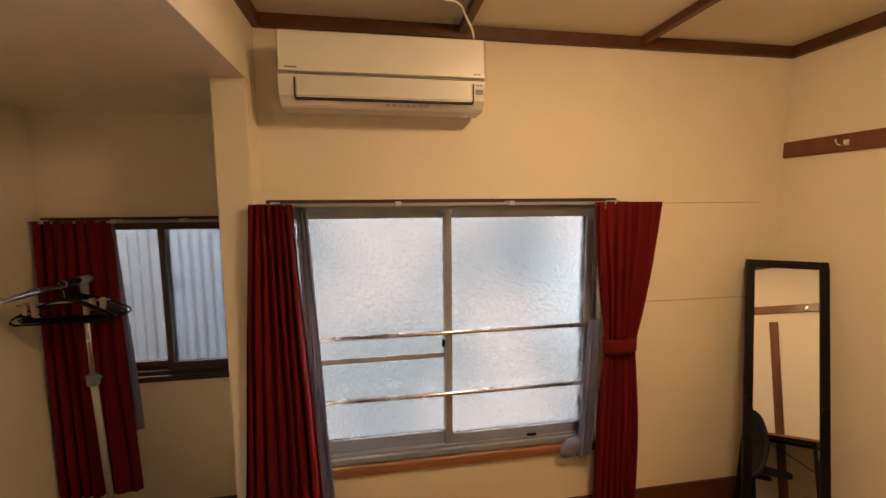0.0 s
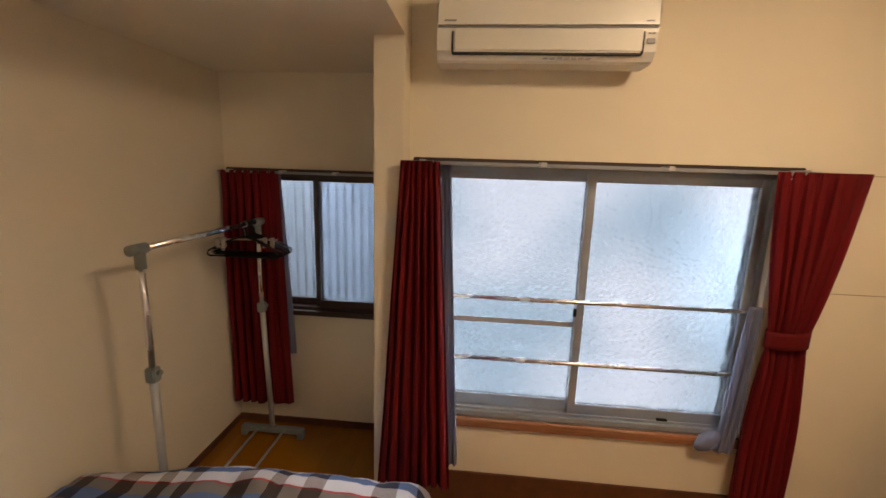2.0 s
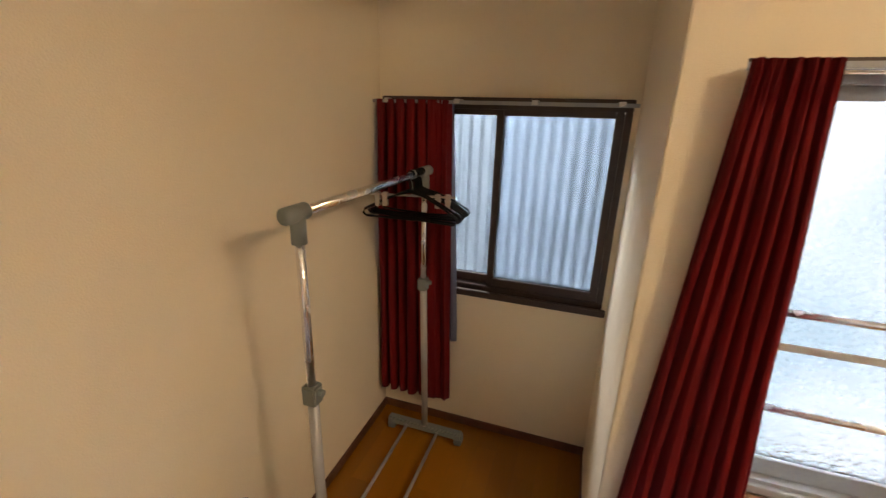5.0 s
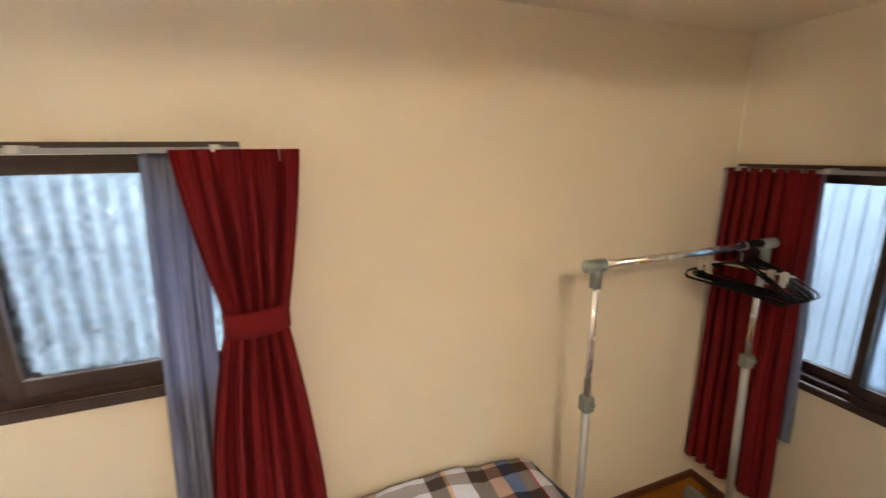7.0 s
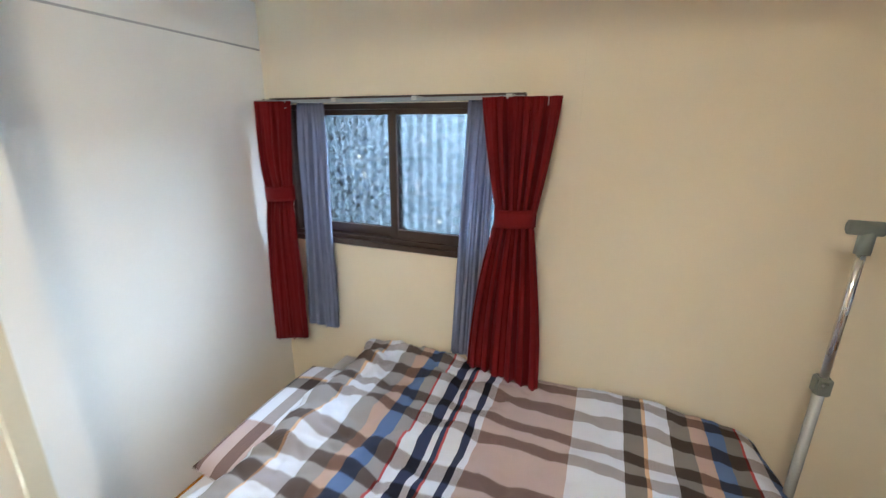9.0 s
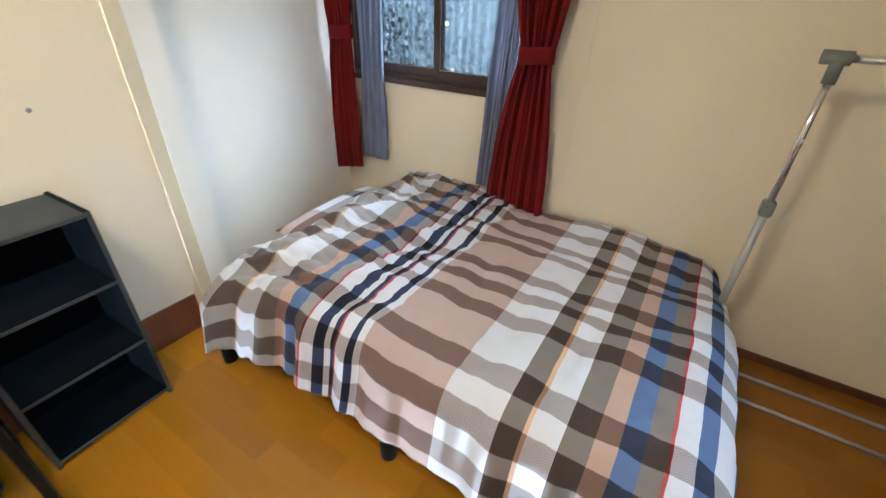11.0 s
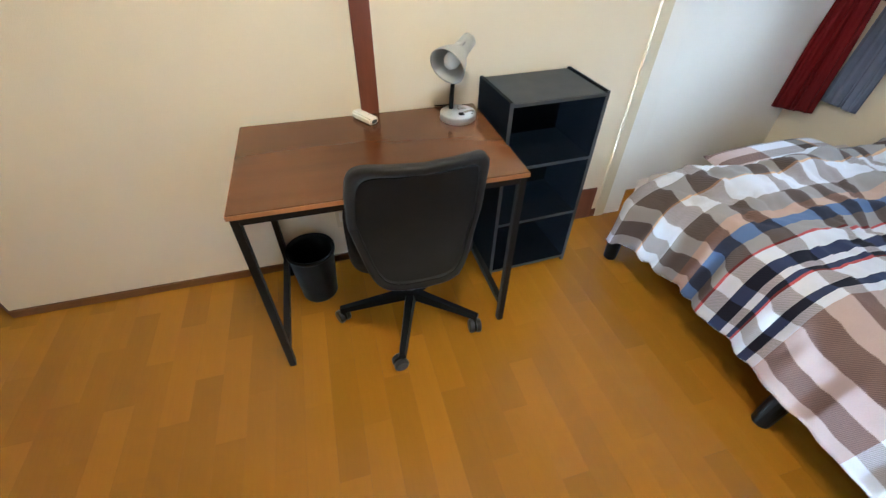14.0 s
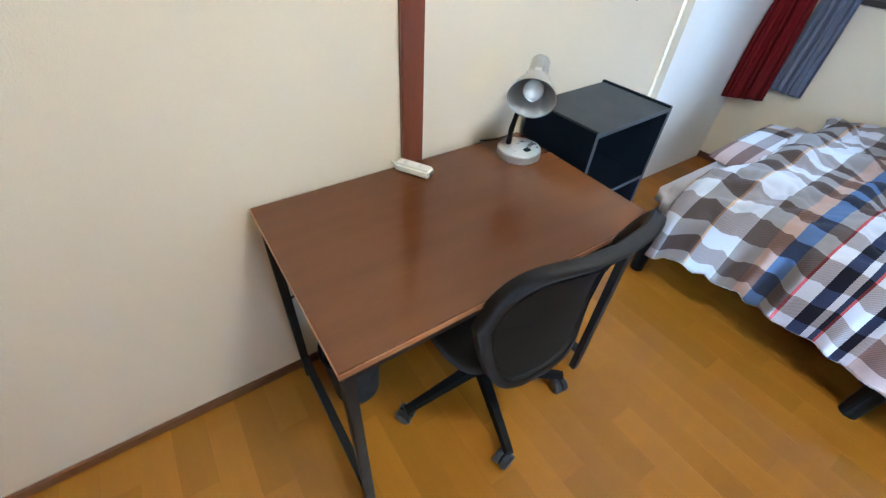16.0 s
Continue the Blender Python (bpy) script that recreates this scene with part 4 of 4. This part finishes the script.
def make_mirror():
    m = thing("standing_mirror", (1.992, 1.762, 0), "tall black-framed standing mirror across the corner", "mirror", turn=-36.2)
    w, h, f = 0.165, 1.492, 0.038
    tilt = Matrix.Rotation(radians(-14.4), 4, "X")
    bm = box(-w, -w + f, -0.012, 0.012, 0, h, 0.003)
    for b in ((w - f, w, -0.012, 0.012, 0, h), (-w + f, w - f, -0.012, 0.012, h - f, h), (-w + f, w - f, -0.012, 0.012, 0, f)):
        add_box(bm, *b, 0.003)
    bm.transform(tilt)
    part("frame", bm, BLACKFRAME, m, "black wooden frame")
    g = box(-w + f - 0.002, w - f + 0.002, -0.006, -0.003, f - 0.002, h - f + 0.002)
    g.transform(tilt)
    part("glass", g, MIRROR, m, "clear mirror glass")
    b = box(-w + f - 0.002, w - f + 0.002, -0.002, 0.008, f - 0.002, h - f + 0.002)
    b.transform(tilt)
    part("back_board", b, BLACKFRAME, m)
    for x in (-w + 0.02, w - 0.02):
        part("rear_leg", add_box(bmesh.new(), -0.012, 0.012, -0.008, 0.008, 0, 0.80, 0.002), BLACKFRAME, m).matrix_local = pose(x, 0.315, 0.0, 9.5, 0, 0)
    return m


def coat_board(name, at, turn, length, hooks):
    b = thing(name, at, "red-brown timber coat board with small metal hooks", "coat board", "coat boards", turn)
    part("board", box(0, length, -0.016, 0, 0, 0.08, 0.003), REDWOOD, b)
    for x in hooks:
        hk = part("hook", add_box(box(x - 0.012, x + 0.012, -0.019, -0.016, 0.026, 0.052, 0.001), x - 0.009, x + 0.009, -0.024, -0.019, 0.03, 0.04), CHROME, b, "small metal hook")
        part("prong", sweep([(x, -0.02, 0.032), (x - 0.004, -0.045, 0.026), (x - 0.008, -0.062, 0.034), (x - 0.009, -0.066, 0.054)], 0.003, 8), CHROME, hk)
    return b


make_desk()
make_shelf()
make_bin()
make_chair()
make_lamp()
make_remote()
make_rack()
hg = make_hanger()
for dy, turn in ((0.012, 6), (0.024, -5), (0.036, 9), (0.048, -3), (-0.012, 14), (0.060, 4), (-0.025, -11), (0.072, 12), (-0.04, 3), (0.083, -7)):
    copy_thing(hg, pose(-1.229, 2.45 + dy, 1.39, 0, 0, turn))
hg.matrix_world = pose(-1.229, 2.445, 1.39, 0, 0, -8)
make_clip_hanger().matrix_world = pose(-1.229, 2.43, 1.39, 0, 0, 12)
make_aircon()
make_mirror()
coat_board("coat_board", (E, N - 0.001, 1.97), -90, 1.2, (0.30, 0.75))
coat_board("coat_board", (2.68, S, 1.97), 180, 2.10, (0.5, 1.35))

rose = thing("ceiling_socket", (0.46, 1.90, CEIL), "white plug in a ceiling socket above the air conditioner", "socket")
part("plate", box(-0.05, 0.06, -0.03, 0.03, -0.012, 0, 0.003), WHITESHADE, rose)
part("plug", box(-0.012, 0.014, -0.012, 0.012, -0.05, -0.012, 0.004), WHITEPLASTIC, rose)
part("cord", sweep([(0.0, 0, -0.045), (0.03, 0.0, -0.045), (0.055, 0.005, -0.055), (0.08, 0.02, -0.09), (0.11, 0.05, -0.12), (0.135, 0.12, -0.132), (0.14, 0.2, -0.14)], 0.0045, 10), WHITEPLASTIC, rose, "white power cord", smooth=True)
outlet = thing("wall_outlet", (1.22, S, 0.27), "cream wall outlet under the desk", "outlet")
part("plate", box(-0.035, 0.035, 0, 0.006, -0.06, 0.06, 0.002), CREAMTRIM, outlet)
part("socket", box(-0.02, 0.02, 0.006, 0.010, -0.03, 0.03, 0.002), WHITEPLASTIC, outlet)
nail = thing("wall_plug", (0.115, S, 1.15), "small grey screw plug in the wall", "screw")
part("head", lathe([(0.0, 0.0), (0.008, 0.0), (0.008, 0.003), (0.005, 0.005), (0.0, 0.005)], 12), GREYPRINT, nail).matrix_local = pose(0, 0, 0, -90)

ceiling_lamp = thing("ceiling_light", (1.0, 0.87, CEIL), "round opal ceiling light, switched on", "ceiling light")
part("plate", lathe([(0.0, 0.0), (0.17, 0.0), (0.17, -0.02), (0.0, -0.02)], 40), WHITESHADE, ceiling_lamp)
part("shade", lathe([(0.175, -0.02), (0.20, -0.03), (0.205, -0.05), (0.19, -0.085), (0.13, -0.11), (0.0, -0.12)], 40), OPAL, ceiling_lamp, "glowing opal shade", smooth=True)


# ---------- bed ----------
BX0, BX1, BY0, BY1 = -1.49, -0.13, -0.25, 1.68
bed = thing("bed", (-0.82, 0.6, 0), "double bed base on dark round legs with a white mattress", "bed")
part("base", box(BX0 + 0.82, BX1 + 0.78, BY0 - 0.6, BY1 - 0.62, 0.17, 0.25, 0.01), BEDBASE, bed, "dark fabric bed base")
part("mattress", box(BX0 + 0.82, BX1 + 0.80, BY0 - 0.6, BY1 - 0.6, 0.25, 0.445, 0.06, 4), SHEET, bed, "white sheeted mattress", smooth=True)
for x, ys in ((-1.40, (-0.15, 0.80, 1.60)), (-0.135, (0.80, 1.60)), (-0.098, (-0.135,))):
    for y in ys:
        part("leg", tube((x + 0.82, y - 0.6, 0.0), (x + 0.82, y - 0.6, 0.17), 0.032, 18, 0.036), BLACKPLASTIC, bed, "dark round leg")
pillow = thing("pillow", (-0.90, -0.095, 0.425), "soft plaid pillow half under the quilt", "pillow", turn=2)


def cushion(u, v):
    x, y = 2 * u - 1, 2 * v - 1
    k = max(0.0, (1 - abs(x) ** 3.2) * (1 - abs(y) ** 3.2)) ** 0.45
    return (0.37 * x * (1 - 0.05 * y * y), 0.17 * y * (1 - 0.05 * x * x), 0.042 + 0.040 * k)




def plaid(ulist, vlist):
    """Woven checks: bands across (v) and along (u), each (start, end, colour, strength), in metres of cloth."""
    m = bpy.data.materials.new("plaid_cotton")
    m.use_nodes = True
    n, k = m.node_tree.nodes, m.node_tree.links
    b = n["Principled BSDF"]
    b.inputs["Roughness"].default_value = 0.88
    b.inputs["Specular IOR Level"].default_value = 0.2
    uv, sep = n.new("ShaderNodeUVMap"), n.new("ShaderNodeSeparateXYZ")
    k.new(uv.outputs[0], sep.inputs[0])

    def bands(rows, out, size):
        r = n.new("ShaderNodeValToRGB")
        r.color_ramp.interpolation = "CONSTANT"
        el = r.color_ramp.elements
        el[0].position, el[0].color = 0, (*rows[0][1], 1)
        el[1].position, el[1].color = rows[1][0] / size, (*rows[1][1], 1)
        for s, c in rows[2:]:
            e = el.new(s / size)
            e.color = (*c, 1)
        k.new(out, r.inputs[0])
        return r.outputs[0]

    cu = bands(*ulist[:1], sep.outputs[0], ulist[1])
    half = n.new("ShaderNodeMath")
    half.operation = "GREATER_THAN"
    k.new(sep.outputs[1], half.inputs[0])
    half.inputs[1].default_value = 0.5
    lo, hi = n.new("ShaderNodeMath"), n.new("ShaderNodeMath")
    lo.operation, hi.operation = "MULTIPLY", "MULTIPLY_ADD"
    k.new(sep.outputs[1], lo.inputs[0])
    lo.inputs[1].default_value = 2
    k.new(sep.outputs[1], hi.inputs[0])
    hi.inputs[1].default_value, hi.inputs[2].default_value = 2, -1
    size = vlist[1]
    rows = vlist[0]
    first = [r for r in rows if r[0] < size / 2]
    last = [r for r in rows if r[0] >= size / 2]
    last = [(0.0, first[-1][1])] + [(s - size / 2, c) for s, c in last]
    ca, cb = bands(first, lo.outputs[0], size / 2), bands(last, hi.outputs[0], size / 2)
    cv = n.new("ShaderNodeMix")
    cv.data_type = "RGBA"
    k.new(half.outputs[0], cv.inputs[0])
    k.new(ca, cv.inputs[6])
    k.new(cb, cv.inputs[7])
    # where two dark threads cross, the cloth is darker than the product of both
    mask, sq = n.new("ShaderNodeMapRange"), n.new("ShaderNodeMix")
    mask.inputs["From Min"].default_value, mask.inputs["From Max"].default_value = 0.60, 0.20
    lum = n.new("ShaderNodeRGBToBW")
    k.new(cv.outputs[2], lum.inputs[0])
    k.new(lum.outputs[0], mask.inputs["Value"])
    sq.data_type, sq.blend_type = "RGBA", "MULTIPLY"
    k.new(mask.outputs[0], sq.inputs[0])
    k.new(cu, sq.inputs[6])
    k.new(cu, sq.inputs[7])
    mix = n.new("ShaderNodeMix")
    mix.data_type, mix.blend_type = "RGBA", "MULTIPLY"
    mix.inputs[0].default_value = 1.0
    k.new(cv.outputs[2], mix.inputs[6])
    k.new(sq.outputs[2], mix.inputs[7])
    ns = n.new("ShaderNodeTexNoise")
    co = n.new("ShaderNodeTexCoord")
    ns.inputs["Scale"].default_value, ns.inputs["Detail"].default_value = 380, 2
    k.new(co.outputs["Object"], ns.inputs["Vector"])
    hsv = n.new("ShaderNodeHueSaturation")
    rg = n.new("ShaderNodeMapRange")
    rg.inputs["To Min"].default_value, rg.inputs["To Max"].default_value = 0.90, 1.10
    k.new(ns.outputs[0], rg.inputs["Value"])
    # twill lines show in the dyed threads only
    metres, twill = n.new("ShaderNodeMapping"), n.new("ShaderNodeTexWave")
    metres.inputs["Scale"].default_value = (ulist[1], vlist[1], 1)
    k.new(uv.outputs[0], metres.inputs["Vector"])
    twill.bands_direction = "DIAGONAL"
    twill.inputs["Scale"].default_value, twill.inputs["Distortion"].default_value = 80, 0.0
    k.new(metres.outputs[0], twill.inputs["Vector"])
    dyed, ply, both = n.new("ShaderNodeRGBToBW"), n.new("ShaderNodeMapRange"), n.new("ShaderNodeMath")
    k.new(cu, dyed.inputs[0])
    depth, swing = n.new("ShaderNodeMath"), n.new("ShaderNodeMath")
    depth.operation, swing.operation = "SUBTRACT", "MULTIPLY"
    depth.inputs[0].default_value = 1.0
    k.new(dyed.outputs[0], depth.inputs[1])
    ply.inputs["To Min"].default_value, ply.inputs["To Max"].default_value = -0.45, 0.45
    k.new(twill.outputs["Fac"], ply.inputs["Value"])
    k.new(ply.outputs[0], swing.inputs[0])
    k.new(depth.outputs[0], swing.inputs[1])
    both.operation = "ADD"
    k.new(rg.outputs[0], both.inputs[0])
    k.new(swing.outputs[0], both.inputs[1])
    k.new(both.outputs[0], hsv.inputs["Value"])
    k.new(mix.outputs[2], hsv.inputs["Color"])
    k.new(hsv.outputs[0], b.inputs["Base Color"])
    bp = n.new("ShaderNodeBump")
    bp.inputs["Strength"].default_value, bp.inputs["Distance"].default_value = 0.3, 0.001
    k.new(ns.outputs[0], bp.inputs["Height"])
    k.new(bp.outputs[0], b.inputs["Normal"])
    return m


WH, MG, PK, NV, BL, RD, TN, OR = (0.64, 0.665, 0.76), (0.20, 0.18, 0.175), (0.46, 0.36, 0.355), (0.035, 0.046, 0.105), (0.105, 0.165, 0.34), (0.45, 0.085, 0.095), (0.46, 0.325, 0.275), (0.62, 0.42, 0.29)
LG = (0.30, 0.285, 0.295)
DIM = (0.52, 0.46, 0.435)
ONE = (1.0, 1.0, 1.0)
# cloth size: across from the wall, along from the head; each band starts at that many metres
QU, QV = 1.635, 2.34
U_BANDS = [(0.0, ONE)]
for a, b in ((0.02, 0.08), (0.17, 0.24), (0.33, 0.38), (0.43, 0.48), (0.64, 0.72), (0.78, 0.84), (0.91, 0.985), (1.17, 1.26), (1.34, 1.42), (1.50, 1.58)):
    U_BANDS += [(a, DIM), (b, ONE)]
V_BANDS = [(0, WH), (0.03, LG), (0.09, WH), (0.13, OR), (0.14, WH), (0.22, LG), (0.312, OR), (0.32, WH), (0.44, LG), (0.515, TN), (0.57, BL), (0.63, LG), (0.68, RD), (0.69, WH), (0.736, NV), (0.785, WH), (0.808, NV), (0.826, RD), (0.836, WH), (0.891, NV), (0.918, WH), (0.946, PK), (1.276, WH), (1.467, MG), (1.532, OR), (1.545, WH), (1.632, MG), (1.712, TN), (1.772, BL), (1.83, MG), (1.885, RD), (1.895, WH), (1.95, BL), (2, WH), (2.09, NV), (2.13, WH), (2.18, NV), (2.21, WH)]
PLAID = plaid((U_BANDS, QU), (V_BANDS, QV))
top = grid(24, 16, cushion)
low = grid(24, 16, lambda u, v: (lambda p: (p[0], p[1], 0.042 - (p[2] - 0.042) * 0.95))(cushion(u, v)))
for b in (top, low):
    layer = b.loops.layers.uv.active
    for f in b.faces:
        for loop in f.loops:
            loop[layer].uv = (0.42 + 0.2 * loop[layer].uv.y, 0.71 - 0.25 * loop[layer].uv.x)
part("case", top, PLAID, pillow, smooth=True)
part("underside", low, PLAID, pillow, smooth=True)
quilt = thing("quilt", (-0.82, 0.6, 0.42), "rumpled plaid quilt in white, brown, blue and red on the bed", "quilt")


def fall(s, flat, r, slope):
    """Run along a sheet that lies flat, rounds an edge of radius r and hangs: gives (across, drop)."""
    if s < flat:
        return s, 0.0
    a = (s - flat) / r
    top_angle = math.pi / 2 - slope
    if a < top_angle:
        return flat + r * math.sin(a), r * (1 - math.cos(a))
    rest = s - flat - r * top_angle
    return flat + r * math.sin(top_angle) + rest * math.sin(slope), r * (1 - math.cos(top_angle)) + rest * math.cos(slope)


def head_cut(u):
    """How far down the cloth its turned-back head edge lies: less over the open side, more over the pillow."""
    su = u * QU
    return 0.17 + 0.03 * math.sin(su * 9) + 0.05 * math.exp(-((su - 0.55) / 0.25) ** 2) - 0.02 * min(1.0, max(0.0, (su - 1.1) / 0.3))


def quilt_at(u, v):
    su = u * QU
    cut = head_cut(u)
    sv = cut + v * (QV - cut)
    x, dx = fall(su, 1.24, 0.14, 0.22)
    y, dy = fall(sv, 1.84 + 0.08 * min(1.0, su / 0.5), 0.16, 0.12)
    head = max(0.0, 0.10 - sv + cut) / 0.10
    drop = (dx ** 3 + dy ** 3) ** (1 / 3) + 0.045 * head ** 2
    px, py = -1.50 + x, -0.26 + y 
    z = 0.505 - drop - 0.025 * min(1.0, max(0.0, (py - 0.8) / 0.75)) ** 1.4 * max(0.0, 1 - su / 0.6)
    flatness = 1 / (1 + 30 * drop)
    # soft swells, then folds that run from the pillow towards the open side
    z += flatness * (0.030 * noise.noise(Vector((px * 2.2, py * 2.0, 0.3))) + 0.012 * noise.noise(Vector((px * 6, py * 4.2, 3.1))))
    z += 0.055 * math.exp(-((px + 0.95) / 0.45) ** 2 - ((py + 0.14) / 0.20) ** 2)
    warp = 2.2 * noise.noise(Vector((px * 1.7, py * 1.7, 7)))
    near = max(0.0, 1 - abs(py - 0.1) / 0.75)
    z += 0.018 * near * abs(math.sin(7 * px + 9 * py + warp)) ** 2
    z += 0.006 * (1 - 0.6 * near) * noise.noise(Vector((px * 3 + py * 9, py * 3 - px * 11, 5.5)))
    z += 0.0035 * noise.noise(Vector((px * 17, py * 13, 2.0)))
    # puffed filling with creases between
    q = Vector((px * 3.4 + 0.5 * warp, py * 5.2 + 0.9 * px + 0.3 * warp, 4.4))
    z += (0.55 + near) * 0.042 * (abs(noise.noise(q)) ** 0.8 - 0.2) * (0.35 + 0.65 * flatness)
    z += (0.4 + near) * 0.020 * (abs(noise.noise(Vector((px * 11 + py * 3, py * 7 - px * 4, 8.8)))) ** 0.7 - 0.25)
    # sharp creases drawn out from the pillow
    crease = noise.noise(Vector((px * 9 + py * 6, py * 2.4 - px * 1.6, 11.0)))
    z += 0.016 * (0.25 + near) * max(0.0, 1 - 3.2 * abs(crease)) ** 1.6
    crease = noise.noise(Vector((px * 4 - py * 11, px * 3 + py * 1.5, 17.0)))
    z += 0.012 * (0.3 + 0.7 * near) * max(0.0, 1 - 3.5 * abs(crease)) ** 1.6
    wave = 0.008 * math.sin(sv * 58 + 3 * noise.noise(Vector((sv * 3, 4.0, 0)))) * (0.3 + near)
    wave += 0.020 * noise.noise(Vector((sv * 5, su * 2, 1.7))) + 0.017 * math.sin(sv * 31 + 2.5 * noise.noise(Vector((sv * 2, 0, 0)))) * (0.35 + near)
    px += (wave + 0.09 * math.exp(-(max(0.0, py + 0.1) / 0.22) ** 2)) * min(1, dx / 0.12)
    py += (0.020 * noise.noise(Vector((su * 5, 2.2, sv * 2)))) * min(1, dy / 0.12)
    return (px + 0.82, py - 0.6, z - 0.42)


cover = grid(150, 190, quilt_at)
layer = cover.loops.layers.uv.active
for f in cover.faces:
    for loop in f.loops:
        u, v = loop[layer].uv
        cut = head_cut(u) / QV
        loop[layer].uv = (u, cut + v * (1 - cut))
qm = part("cover", cover, PLAID, quilt, "plaid cotton cover", smooth=True)
thicken(qm, 0.012)
for name, pts in (("side_hem", [quilt_at(1, q / 120) for q in range(121)]), ("foot_hem", [quilt_at(q / 90, 1) for q in range(91)]), ("head_hem", [quilt_at(q / 90, 0) for q in range(91)])):
    bm = sweep(pts, 0.005, 8)
    layer = bm.loops.layers.uv.new("UVMap")
    bm.verts.index_update()
    for f in bm.faces:
        for loop in f.loops:
            q = (loop.vert.index // 8) / (len(pts) - 1)
            loop[layer].uv = {"side_hem": (0.995, q), "foot_hem": (q, 0.995), "head_hem": (q, 0.03)}[name]
    part(name, bm, PLAID, quilt, smooth=True)

# ---------- floor strips ----------
STRIP, LONG = 0.101, 0.455
rnd = random.Random(4)
shared = {}


def strip_mesh(length):
    key = round(length, 3)
    if key not in shared:
        bm = box(-STRIP / 2 + 0.0002, STRIP / 2 - 0.0002, 0.0002, length - 0.0002, -0.012, 0.0)
        shared[key] = finish(bm, "floor_strip", FLOORWOOD)
    return shared[key]


i = 0
x = -1.50
while x < 3.40:
    y = -1.12 if x > 2.66 else (NOOK if x < -0.37 else S)
    far = 1.0 if x > E + 0.05 else (ALC if x < -0.40 else N)
    cut = LONG * ((i * 0.37) % 1.0)
    y1 = y + max(0.08, cut)
    while y < far - 0.01:
        y1 = min(y1, far)
        ob = new("floor_strip", strip_mesh(y1 - y))
        ob.location = (x, y, 0)
        ob.parent = floor
        y, y1 = y1, y1 + LONG
    x += STRIP
    i += 1
